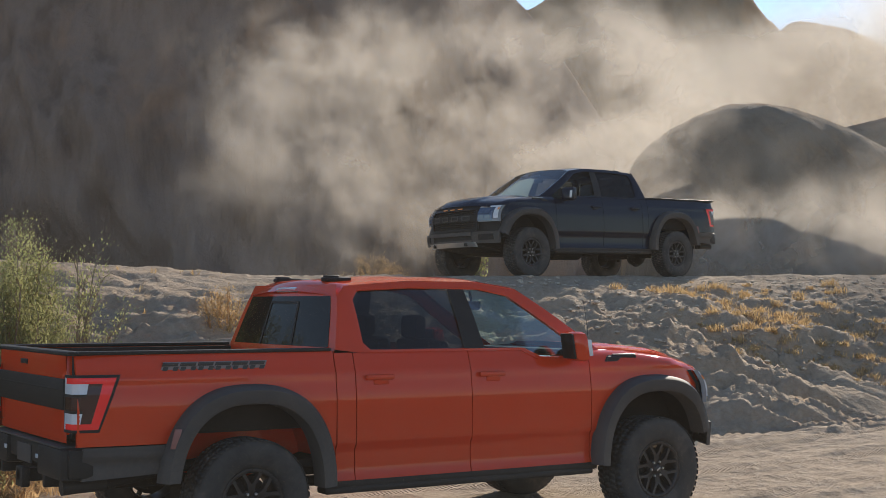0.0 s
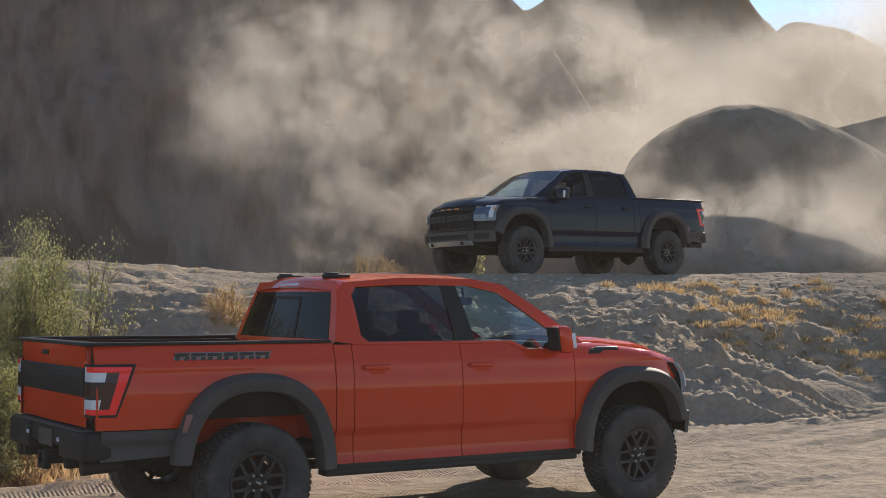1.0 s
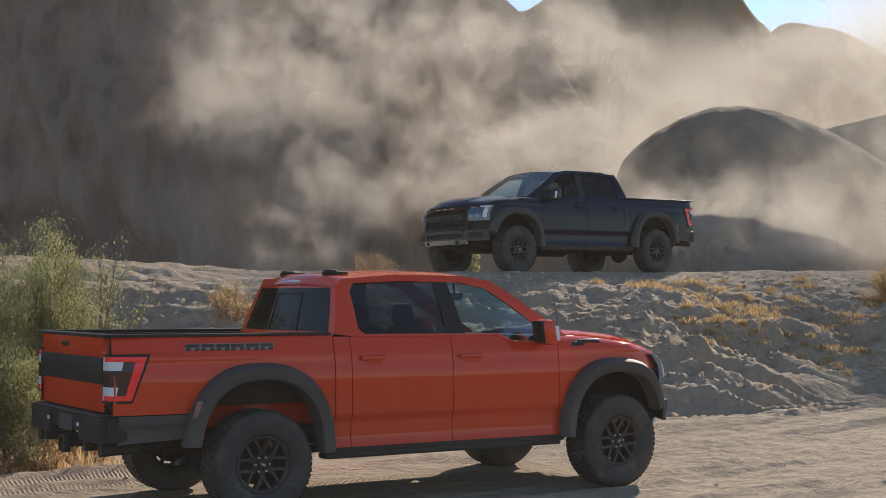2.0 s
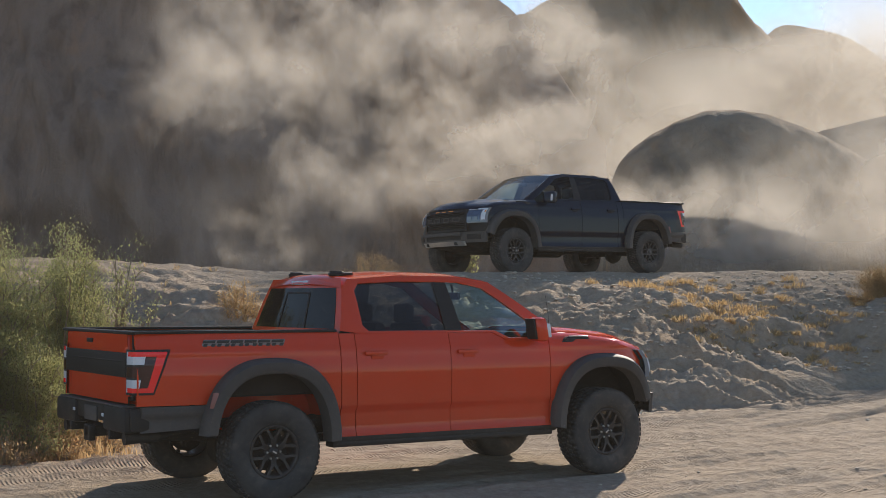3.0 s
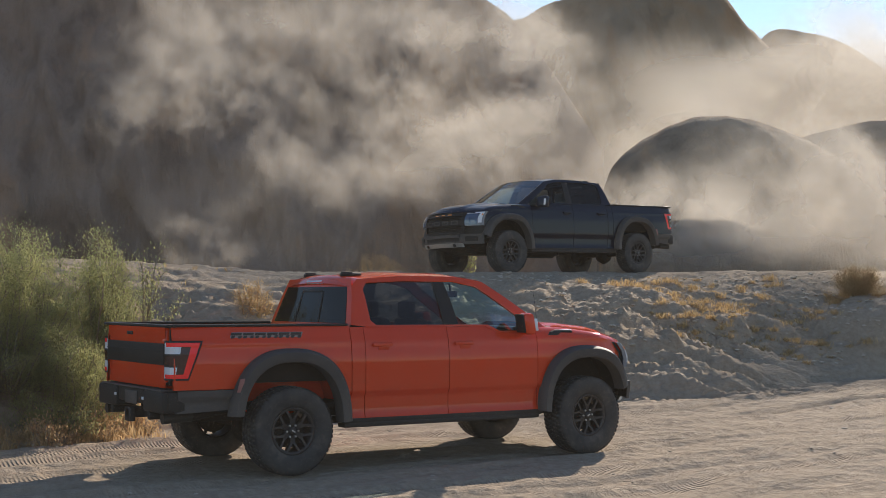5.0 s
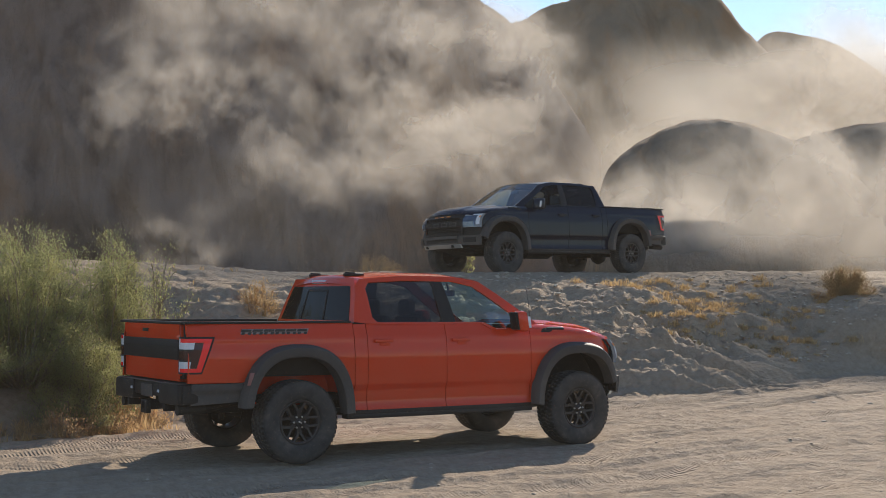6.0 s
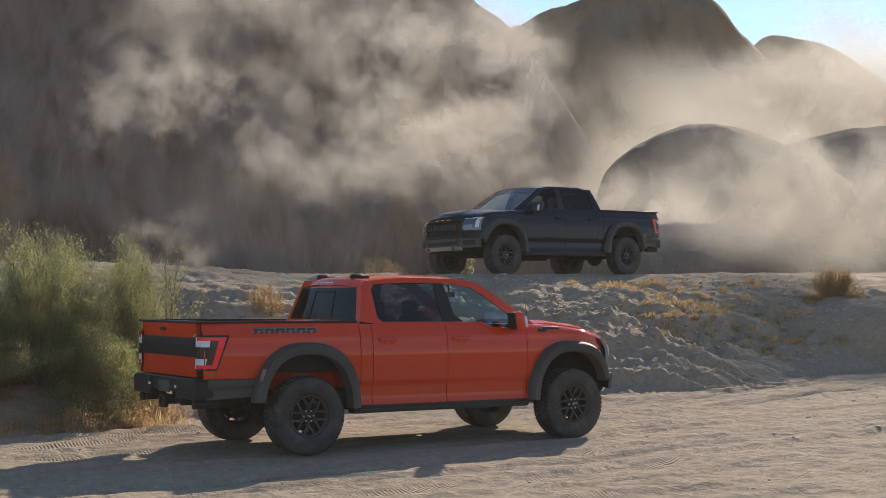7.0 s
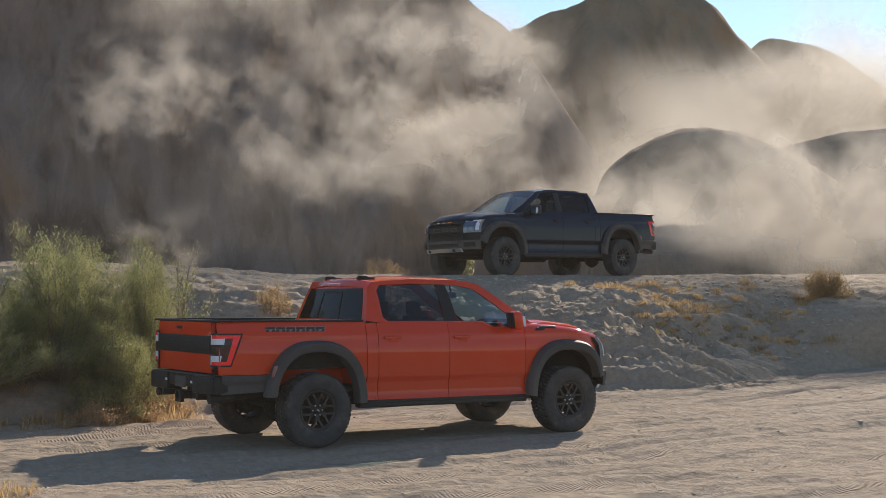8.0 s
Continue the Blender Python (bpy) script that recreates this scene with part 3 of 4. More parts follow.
def tail_lamp(truck, side):
    us, zs = np.linspace(0.0, 1.0, 61), np.linspace(0.962, 1.338, 40)
    groups = {"housing": [], "red_lens": [], "clear_lens": [], "smoked_lens": []}
    n = len(zs)
    verts = []

    def reach(z):
        return 0.30 + 0.14 * (z - 0.962) / 0.376

    for u in us:
        for z in zs:
            s = u * reach(z)
            x, y = tail_path(s)
            y2 = min(y, 0.93) if s < 0.13 else min(y, body_y(x, z) + 0.012)
            verts.append((x, y2 * side, z))
    for i in range(len(us) - 1):
        for j in range(n - 1):
            u, z = (us[i] + us[i + 1]) / 2, (zs[j] + zs[j + 1]) / 2
            s, rim = u * reach(z), min(z - 0.962, 1.338 - z)
            if u > 0.955 or rim < 0.020 or s < 0.012:
                kind = "housing"
            elif u > 0.76 or (rim < 0.054 and u > 0.10):
                kind = "red_lens"
            elif u < 0.55 and (z > 1.215 or z < 1.085):
                kind = "clear_lens"
            elif 1.105 < z < 1.19:
                kind = "smoked_lens"
            else:
                kind = "housing" if u < 0.55 else "smoked_lens"
            f = [i * n + j, (i + 1) * n + j, (i + 1) * n + j + 1, i * n + j + 1]
            groups[kind].append(f if side < 0 else f[::-1])
    root = part("tail_lamp", (verts, groups["housing"]), TRIM, truck, "wrap-round tail lamp with a red frame")
    for kind, mat in (("red_lens", RED_LENS), ("clear_lens", WHITE_LENS), ("smoked_lens", DARK_LENS)):
        part(kind, (verts, groups[kind]), mat, root)


def head_lamp(truck, side):
    def lens(y0, y1, z0, z1, proud):
        f = fascia(y0, y1, z0, z1, proud, 8, 4, 0.0, 0.05)
        return f if side > 0 else mirrored(f)
    root = part("head_lamp", lens(0.585, 0.955, 0.965, 1.245, 0.012), HEAD_SHELL, truck, "boxy head lamp with a pale C-shaped light bar")
    part("lens", lens(0.615, 0.86, 0.985, 1.205, 0.020), LAMP_GLASS, root)
    part("light_bar", joined(lens(0.60, 0.945, 1.212, 1.238, 0.026), lens(0.885, 0.945, 1.02, 1.21, 0.026)), WHITE_LENS, root)
    part("turn_lamp", lens(0.925, 0.945, 1.165, 1.2, 0.034), AMBER, root)
    for k, (y, z) in enumerate(((0.68, 1.14), (0.79, 1.14), (0.68, 1.045), (0.79, 1.045))):
        part("projector", lens(y - 0.04, y + 0.04, z - 0.035, z + 0.035, 0.028), LAMP_GLASS, root)


def seat(truck, x, y, width, back):
    root = part("seat", joined(block(x, y, 0.98, 0.50, width, 0.16, 0.05), block(x - 0.26, y, 1.26, 0.15, width, 0.56, 0.06, -0.22)), CABIN, truck, "dark cloth seat")
    for k in back:
        part("head_rest", block(x - 0.36, y + k, 1.63, 0.11, 0.26, 0.19, 0.045), CABIN, root)


def truck(paint, where, label, steer, decal=True):
    ob = new("pickup_truck")
    ob.matrix_world = where
    tagged(ob, label, "pickup truck", "parked pickup trucks")

    # skin
    rear_arch, front_arch = (0.0,), (3.69,)
    for side in (-1, 1):
        part("bed_side", skin(-1.20, 0.681, lambda x: 0.87 if x < 0 else 0.53, lambda x: 1.465, side, (rear_arch,), 0.03, 40), paint, ob)
        part("cab_corner", skin(0.690, 0.842, lambda x: 0.53, lambda x: 1.452, side), paint, ob)
        rear_door = part("rear_door", skin(0.850, 1.856, lambda x: 0.53, lambda x: 1.452, side), paint, ob)
        front_door = part("front_door", skin(1.864, 3.022, lambda x: 0.53, lambda x: float(np.interp(x, [2.36, 2.52], [1.447, 1.372])), side), paint, ob)
        part("front_fender", skin(3.030, 4.30, lambda x: 0.53 if x < 3.69 else 0.80, lambda x: float(np.interp(x, [3.03, 3.5, 4.0, 4.3], [1.375, 1.355, 1.295, 1.225])), side, (front_arch,), 0.03, 40, (0.13, 0.065)), paint, ob)
        part("sill", joined(block(1.86, side * 0.94, 0.505, 2.5, 0.09, 0.07, 0.02)), TRIM, ob)
        part("bed_cladding", joined(skin(-1.16, -0.50, lambda x: 0.645 + 0.05 * (x + 1.16), lambda x: 0.862, side, (rear_arch,), 0.03, 10)), FLARE, ob, "dusty grey lower cladding")
        for door, hx in ((rear_door, 1.04), (front_door, 2.045)):
            h = joined(block(hx, side * (body_y(hx, 1.26) + 0.022), 1.272, 0.24, 0.035, 0.04, 0.014), block(hx + 0.02, side * (body_y(hx, 1.25) + 0.002), 1.245, 0.13, 0.02, 0.06, 0.009))
            part("door_handle", h, paint, door)
        part("rear_flare", flare_shape(0.0, side, (0.665, 0.81), (0.54, 0.675), 3, 177), FLARE, ob, "wide dusty grey wheel-arch flare")
        part("front_flare", flare_shape(3.69, side, (0.655, 0.785), (0.54, 0.65), 20, 177), FLARE, ob, "wide dusty grey wheel-arch flare")
        part("side_marker", block(-0.575, side * 1.093, 0.905, 0.05, 0.012, 0.13, 0.004, 0.25), MARKER, ob)
        part("rear_liner", liner_shape(0.0, side, 0.60, 0.73), paint, ob)
        part("front_liner", liner_shape(3.69, side, 0.60, 0.72), CHASSIS, ob)
        cab_side = part("cab_side", ring(CAB_OUT, CAB_IN, side), paint, ob)
        part("door_pillar", pane([(1.83, 1.47), (1.80, 1.93), (1.95, 1.93), (2.02, 1.47)], side, 0.006), TRIM, cab_side)
        part("rear_side_glass", pane([(0.945, 1.52), (0.93, 1.84), (0.985, 1.905), (1.45, 1.93), (1.82, 1.925), (1.85, 1.47), (1.0, 1.472)], side), TINTED, cab_side)
        part("front_side_glass", pane([(2.0, 1.468), (1.93, 1.92), (2.08, 1.925), (2.36, 1.872), (3.02, 1.445), (2.98, 1.394), (2.56, 1.394), (2.40, 1.466)], side), CLEAR, cab_side)
        # mirror
        m = part("door_mirror", block(2.80, side * 1.085, 1.475, 0.14, 0.25, 0.235, 0.045, -0.15, 0, side * 12), paint, ob, "door mirror with a painted cap")
        part("mirror_glass", block(2.728, side * 1.08, 1.478, 0.02, 0.215, 0.20, 0.008, -0.15, 0, side * 12), TRIM, m)
        part("arm", block(2.82, side * 0.945, 1.425, 0.07, 0.12, 0.05, 0.015), TRIM, m)
        part("repeater_lamp", block(2.845, side * 1.19, 1.465, 0.07, 0.02, 0.13, 0.006, -0.15), WHITE_LENS, m)
        # fender vent and badge on the hood's flank
        v = part("fender_vent", joined(block(3.25, side * 0.942, 1.335, 0.16, 0.05, 0.095, 0.012, 1.3), block(3.40, side * 0.925, 1.378, 0.30, 0.05, 0.03, 0.010)), TRIM, ob)
        part("vent_bar", block(3.42, side * 0.935, 1.398, 0.24, 0.018, 0.010, 0.003), SILVER, v)
        # bed
        part("bed_rail", block(-0.27, side * 0.905, 1.478, 1.87, 0.085, 0.026, 0.010), TRIM, ob)
        part("bed_wall", block(-0.27, side * 0.84, 1.19, 1.86, 0.03, 0.54, 0.004), CHASSIS, ob)
        # step and underside
        step = part("running_board", block(1.83, side * 0.915, 0.462, 2.45, 0.15, 0.05, 0.015), TRIM, ob)
        for bx in (0.9, 1.85, 2.8):
            part("bracket", block(bx, side * 0.72, 0.48, 0.06, 0.46, 0.05, 0.008), CHASSIS, step)
        part("frame_rail", block(1.75, side * 0.42, 0.60, 5.5, 0.09, 0.16, 0.01), CHASSIS, ob)
        part("shock", tube([(-0.16, side * 0.62, 0.36), (-0.05, side * 0.52, 0.95)], 0.035), CHASSIS, ob)
        part("exhaust_tip", tube([(-0.95, side * 0.78, 0.60), (-1.15, side * 0.79, 0.60), (-1.25, side * 0.79, 0.595)], [0.045, 0.05, 0.052], 16), TRIM, ob)
        tail_lamp(ob, side)
        head_lamp(ob, side)
        # lettered flank decal, kept to plain strokes
        for k in range(6 if decal else 0):
            x0 = -0.62 + 0.128 * k if side < 0 else 0.13 - 0.128 * k
            tilt = 0.35 if side < 0 else -0.35
            zc = 1.372
            edge = block(x0 + 0.05, side * (body_y(x0, zc) + 0.001), zc, 0.126, 0.006, 0.080, 0.002, tilt)
            core = joined(block(x0 + 0.05, side * (body_y(x0, zc) + 0.004), zc + 0.023, 0.112, 0.006, 0.024, 0.001, tilt),
                          block(x0 + 0.012, side * (body_y(x0, zc) + 0.004), zc - 0.014, 0.036, 0.006, 0.044, 0.001, tilt),
                          block(x0 + 0.085, side * (body_y(x0, zc) + 0.004), zc - 0.014, 0.036, 0.006, 0.044, 0.001, tilt))
            part("decal_stroke", core, BADGE, part("decal_edge", edge, BADGE_EDGE, ob))

    # hood
    rows = []
    for s in np.linspace(0, 1, 30):
        row = []
        for y in np.linspace(-0.865, 0.865, 41):
            x1 = nose_x(y, 1.0) - 0.05
            x = 3.10 + (x1 - 3.10) * s + 0.22 * (1 - s) * (1 - (y / 0.865) ** 2)
            z = float(np.interp(s, [0, 0.35, 0.7, 0.88, 0.96, 1.0], [1.462, 1.452, 1.408, 1.355, 1.31, 1.255]))
            z -= 0.055 * abs(y / 0.865) ** 2.5 - 0.022 * float(smooth((0.46 - abs(y)) / 0.07)) * float(smooth((1 - s) / 0.12))
            row.append((x, y, z))
        rows.append(row)
    hood = part("hood", ([p for r in rows for p in r], grid_faces(30, 41)), paint, ob)
    for side in (-1, 1):
        part("hood_vent", block(3.62, side * 0.30, 1.462, 0.34, 0.14, 0.012, 0.005, 0, 3), TRIM, hood)
    part("cowl", block(3.24, 0, 1.410, 0.34, 1.50, 0.04, 0.012), TRIM, ob)
    part("aerial", tube([(3.14, -0.83, 1.40), (3.12, -0.83, 1.62), (3.08, -0.83, 1.84)], [0.003, 0.002, 0.0012], 6), TRIM, ob)

    # roof, screens
    rows = []
    for x in np.linspace(0.80, 2.46, 36):
        edge, row = roof_edge(x), []
        for k in np.linspace(-1, 1, 25):
            ye = glass_y(x, edge)
            row.append((x - 0.06 * (1 - k * k) * (x < 0.9) + 0.10 * (1 - k * k) * max(0, (x - 2.1) / 0.36), ye * k, edge + 0.048 * (1 - abs(k) ** 2.2)))
        rows.append(row)
    roof = part("roof", ([p for r in rows for p in r], grid_faces(36, 25)), paint, ob)
    part("brake_lamp", block(0.772, 0.0, 1.918, 0.035, 0.34, 0.04, 0.010), WHITE_LENS, roof, "pale high brake lamp")
    for y in (-0.42, 0.42):
        part("roof_fin", joined(block(0.98, y, 1.998, 0.24, 0.07, 0.035, 0.015), block(0.94, y, 2.014, 0.13, 0.045, 0.03, 0.012, -0.4)), TRIM, roof)
    rows = []
    for s in np.linspace(0, 1, 12):
        row = []
        for k in np.linspace(-1, 1, 21):
            ye = (0.735 + (0.815 - 0.735) * s) * k
            row.append((2.46 + 0.78 * s + (0.10 + 0.16 * s) * (1 - k * k) - 0.006, ye, 1.930 + 0.046 * (1 - s) * (1 - abs(k) ** 2.2) - 0.49 * s))
        rows.append(row)
    part("windscreen", ([p for r in rows for p in r], grid_faces(12, 21)), CLEAR, ob)

    def rear_sheet(f0, f1, z0, z1, push=0.0, n=8):
        """A strip of the cab's back wall; f0, f1: parts of its half width."""
        out = []
        for z in np.linspace(z0, z1, 8):
            x = 0.70 + 0.10 * (z - 1.475) / 0.385
            half = glass_y(x, max(z, 1.475)) - 0.004
            out.append([(x - 0.035 * (1 - f * f) - push, f * half, z) for f in np.linspace(f0, f1, n)])
        return [p for r in out for p in r], [f[::-1] for f in grid_faces(8, n)]
    back = part("cab_back", joined(rear_sheet(-1, 1, 0.95, 1.49, 0, 20), rear_sheet(-1, -0.90, 1.49, 1.90, 0, 4), rear_sheet(0.90, 1, 1.49, 1.90, 0, 4), rear_sheet(-1, 1, 1.868, 1.955, 0, 20)), paint, ob)
    part("rear_glass", rear_sheet(-0.90, 0.90, 1.49, 1.868, 0.004, 18), DARK_PANE, back)
    for y in (-0.30, 0.30):
        part("sliding_frame", rear_sheet(y - 0.016, y + 0.016, 1.49, 1.825, 0.009, 2), TRIM, back)
    part("sliding_frame", rear_sheet(-0.30, 0.30, 1.812, 1.832, 0.009, 6), TRIM, back)

    # bed, tailgate, rear bumper
    part("bed_floor", block(-0.27, 0, 0.93, 1.86, 1.66, 0.04, 0.004), CHASSIS, ob)
    gate = []
    for z in np.linspace(0.885, 1.462, 16):
        gate.append([(-1.232 - 0.012 * float(smooth((z - 1.34) / 0.04)) + 0.012 * (y / 0.8) ** 4, y, z) for y in np.linspace(-0.797, 0.797, 17)])
    gate_shape = ([p for r in gate for p in r], grid_faces(16, 17))
    tailgate = part("tailgate", joined(gate_shape, block(-1.20, 0, 1.20, 0.05, 1.59, 0.52, 0.01)), paint, ob)
    part("tailgate_trim", joined(block(-1.238, 0, 1.205, 0.022, 1.592, 0.205, 0.006), block(-1.247, 0, 1.235, 0.012, 1.58, 0.012, 0.003)), TRIM, tailgate, "black satin tailgate band")
    part("tailgate_cap", block(-1.205, 0, 1.476, 0.10, 1.80, 0.028, 0.010), TRIM, tailgate)
    part("gate_handle", block(-1.247, 0.12, 1.395, 0.012, 0.16, 0.035, 0.004), TRIM, tailgate)
    bumper = part("rear_bumper", joined(block(-1.20, 0.65, 0.752, 0.19, 0.54, 0.21, 0.025), block(-1.20, -0.65, 0.752, 0.19, 0.54, 0.21, 0.025), block(-1.18, 0, 0.782, 0.17, 0.82, 0.15, 0.02),
                                        block(-1.10, 0.915, 0.755, 0.30, 0.06, 0.20, 0.025), block(-1.10, -0.915, 0.755, 0.30, 0.06, 0.20, 0.025)), TRIM, ob, "black steel rear bumper")
    part("step_pad", block(-1.20, 0, 0.862, 0.17, 1.7, 0.014, 0.004), FLARE, bumper)
    part("hitch", joined(block(-1.16, 0, 0.60, 0.30, 0.09, 0.09, 0.01), block(-1.10, 0, 0.60, 0.10, 1.0, 0.08, 0.02), block(-1.28, 0.0, 0.59, 0.06, 0.16, 0.14, 0.01)), TRIM, bumper)
    for y in (-0.52, 0.52):
        part("tow_hook", block(-1.22, y, 0.62, 0.14, 0.05, 0.10, 0.015), TRIM, bumper)
        part("bumper_lamp", block(-1.297, y * 0.75, 0.77, 0.012, 0.05, 0.03, 0.004), WHITE_LENS, bumper)
    part("plate_recess", block(-1.27, 0, 0.76, 0.014, 0.33, 0.13, 0.005), FLARE, bumper)

    # front end
    front = part("front_panel", joined(fascia(-0.93, 0.93, 0.70, 1.25, -0.06, 30, 10)), TRIM, ob)
    grille = part("grille_frame", joined(fascia(-0.60, 0.60, 1.175, 1.25, 0.03), fascia(-0.60, 0.60, 0.815, 0.86, 0.03), fascia(-0.615, -0.565, 0.82, 1.24, 0.03, 4), fascia(0.565, 0.615, 0.82, 1.24, 0.03, 4)), TRIM, ob)
    for k in range(9):
        part("grille_bar", fascia(-0.57, 0.57, 0.872 + 0.034 * k, 0.884 + 0.034 * k, 0.0, 14, 2), TRIM, grille)
    part("grille_crossbar", fascia(-0.57, 0.57, 0.985, 1.095, 0.025, 14, 3), TRIM, grille)
    for y in (-0.39, -0.13, 0.13, 0.39):
        part("grille_emblem", joined(fascia(y - 0.09, y + 0.09, 1.065, 1.082, 0.034, 5, 2), fascia(y - 0.09, y + 0.09, 1.0, 1.017, 0.034, 5, 2), fascia(y - 0.09, y - 0.065, 1.0, 1.082, 0.034, 2, 2), fascia(y + 0.065, y + 0.09, 1.0, 1.082, 0.034, 2, 2)), FLARE, grille)
    for y in (-0.2, 0.0, 0.2):
        part("marker_lamp", fascia(y - 0.05, y + 0.05, 1.198, 1.216, 0.045, 4, 2), AMBER, grille)
    bar = part("front_bumper", joined(fascia(-0.98, -0.52, 0.60, 0.80, 0.06, 10, 5, 0.1), fascia(0.52, 0.98, 0.60, 0.80, 0.06, 10, 5, 0.1), fascia(-0.54, 0.54, 0.735, 0.80, 0.09, 14, 4), fascia(-0.54, 0.54, 0.615, 0.655, 0.08, 14, 3)), FLARE, ob, "dusty grey steel front bumper")
    part("bumper_intake", fascia(-0.54, 0.54, 0.65, 0.74, 0.03, 14, 3), TRIM, bar)
    part("skid_plate", joined(fascia(-0.60, 0.60, 0.545, 0.625, 0.09, 14, 4, 0.6)), SILVER, bar, "bare aluminium skid plate")
    part("lower_guard", block(4.20, 0, 0.52, 0.62, 1.0, 0.05, 0.02, 0, -9), CHASSIS, bar)
    for side in (-1, 1):
        part("tow_hook", block(4.58, side * 0.42, 0.585, 0.16, 0.05, 0.06, 0.015), TRIM, bar)
        fog = fascia(0.66, 0.90, 0.655, 0.755, 0.075, 6, 3, 0.1)
        part("fog_lamp", fog if side > 0 else mirrored(fog), TRIM, bar)

    # running gear
    part("rear_axle", joined(tube([(0, -0.85, 0.44), (0, 0.85, 0.44)], 0.055, 12), lathe([(0.02, -0.16), (0.15, -0.10), (0.19, 0.0), (0.15, 0.10), (0.02, 0.16)], 18, 0, 0, 0.42)), CHASSIS, ob)
    part("front_axle", joined(tube([(3.69, -0.85, 0.44), (3.69, -0.3, 0.46), (3.69, 0.3, 0.46), (3.69, 0.85, 0.44)], 0.05, 12), block(3.72, 0, 0.50, 0.55, 0.7, 0.18, 0.05)), CHASSIS, ob)
    part("floor_pan", block(1.9, 0, 0.66, 4.3, 1.72, 0.06, 0.01), CHASSIS, ob)
    part("spare_tyre", lathe([(0.10, -0.10), (0.34, -0.12), (0.40, -0.06), (0.40, 0.06), (0.34, 0.12), (0.10, 0.10)], 30), CHASSIS, ob).matrix_basis = pose(-0.72, 0, 0.66, 90, 0, 0)
    part("exhaust_pipe", tube([(2.6, -0.45, 0.50), (1.0, -0.55, 0.48), (0.45, -0.60, 0.50), (0.1, -0.62, 0.72), (-0.5, -0.70, 0.66), (-0.95, -0.78, 0.60)], 0.04, 10), CHASSIS, ob)
    part("muffler", tube([(1.55, 0, 0.50), (1.6, 0, 0.50), (2.3, 0, 0.50), (2.35, 0, 0.50)], [0.06, 0.15, 0.15, 0.06], 14), CHASSIS, ob)
    part("engine_block", block(3.6, 0, 0.95, 1.0, 0.9, 0.5, 0.08), CHASSIS, ob)

    # cabin
    part("cabin_floor", block(1.9, 0, 0.80, 2.3, 1.75, 0.08, 0.01), CABIN, ob)
    part("dashboard", joined(block(2.82, 0, 1.24, 0.42, 1.66, 0.28, 0.09), block(2.62, 0, 1.05, 0.5, 0.32, 0.30, 0.06)), DASH, ob)
    part("dash_screen", block(2.60, -0.02, 1.34, 0.03, 0.34, 0.17, 0.01), TRIM, ob)
    part("steering_wheel", joined(tube([(2.42 + 0.08 * math.sin(q), 0.42 + 0.18 * math.cos(q), 1.30 + 0.17 * math.sin(q)) for q in np.linspace(0, 2 * math.pi, 25)], 0.016), tube([(2.42, 0.42, 1.30), (2.7, 0.42, 1.2)], 0.04)), CABIN, ob)
    part("cabin_mirror", joined(block(2.52, 0, 1.80, 0.04, 0.24, 0.075, 0.015), tube([(2.52, 0, 1.83), (2.5, 0, 1.92)], 0.012)), CABIN, ob)
    seat(ob, 2.05, -0.40, 0.54, (0.0,))
    seat(ob, 2.05, 0.40, 0.54, (0.0,))
    seat(ob, 1.18, 0.0, 1.45, (-0.5, 0.0, 0.5))

    for x in (0.0, 3.69):
        for y in (-0.935, 0.935):
            wheel(ob, x, y, 17 * x + 31 * y, steer if x > 1 else 0.0)
    return ob


truck(RED, pose(0, 0, 0), "orange-red crew-cab pickup truck parked on the sand track", 0.0)
truck(BLACK, pose(13.461, 10.571, 2.315, 0.80, 0.97, 185.92), "blue-black crew-cab pickup truck parked on top of the bank", 0.0, False)


# ---- plants ----
def leaf_material(name, dark, light, glow=0.4):
    m, t, p = material(name)
    geo = t.nodes.new("ShaderNodeNewGeometry")
    t.links.new(ramp(t, geo.outputs["Random Per Island"], [(0.0, dark), (0.6, light), (1.0, tuple(min(1, c * 1.2) for c in light))]), p.inputs["Base Color"])
    p.inputs["Roughness"].default_value = 0.75
    p.inputs["Specular IOR Level"].default_value = 0.15
    tr = t.nodes.new("ShaderNodeBsdfTranslucent")
    tr.inputs[0].default_value = (*[min(1, c * 1.6) for c in light], 1)
    mx = t.nodes.new("ShaderNodeMixShader")
    mx.inputs[0].default_value = glow
    t.links.new(p.outputs[0], mx.inputs[1])
    t.links.new(tr.outputs[0], mx.inputs[2])
    t.links.new(mx.outputs[0], t.nodes["Material Output"].inputs[0])
    return m


LEAF = leaf_material("creosote_leaf", (0.19, 0.19, 0.085), (0.28, 0.275, 0.12), 0.45)
STRAW = leaf_material("dry_grass_blade", (0.28, 0.185, 0.09), (0.47, 0.325, 0.16), 0.4)
RUST = leaf_material("dry_brush_twig", (0.27, 0.175, 0.09), (0.47, 0.32, 0.165))
BARK = plain("grey_bark", (0.27, 0.215, 0.15), 0.9)
DRY_WOOD = plain("sun_bleached_twig", (0.42, 0.31, 0.19), 0.9)
STONE = plain("desert_stone", (0.55, 0.44, 0.33), 0.9)


def ground_at(x, y):
    return float(ground_z(np.array([x]), np.array([y]))[0])


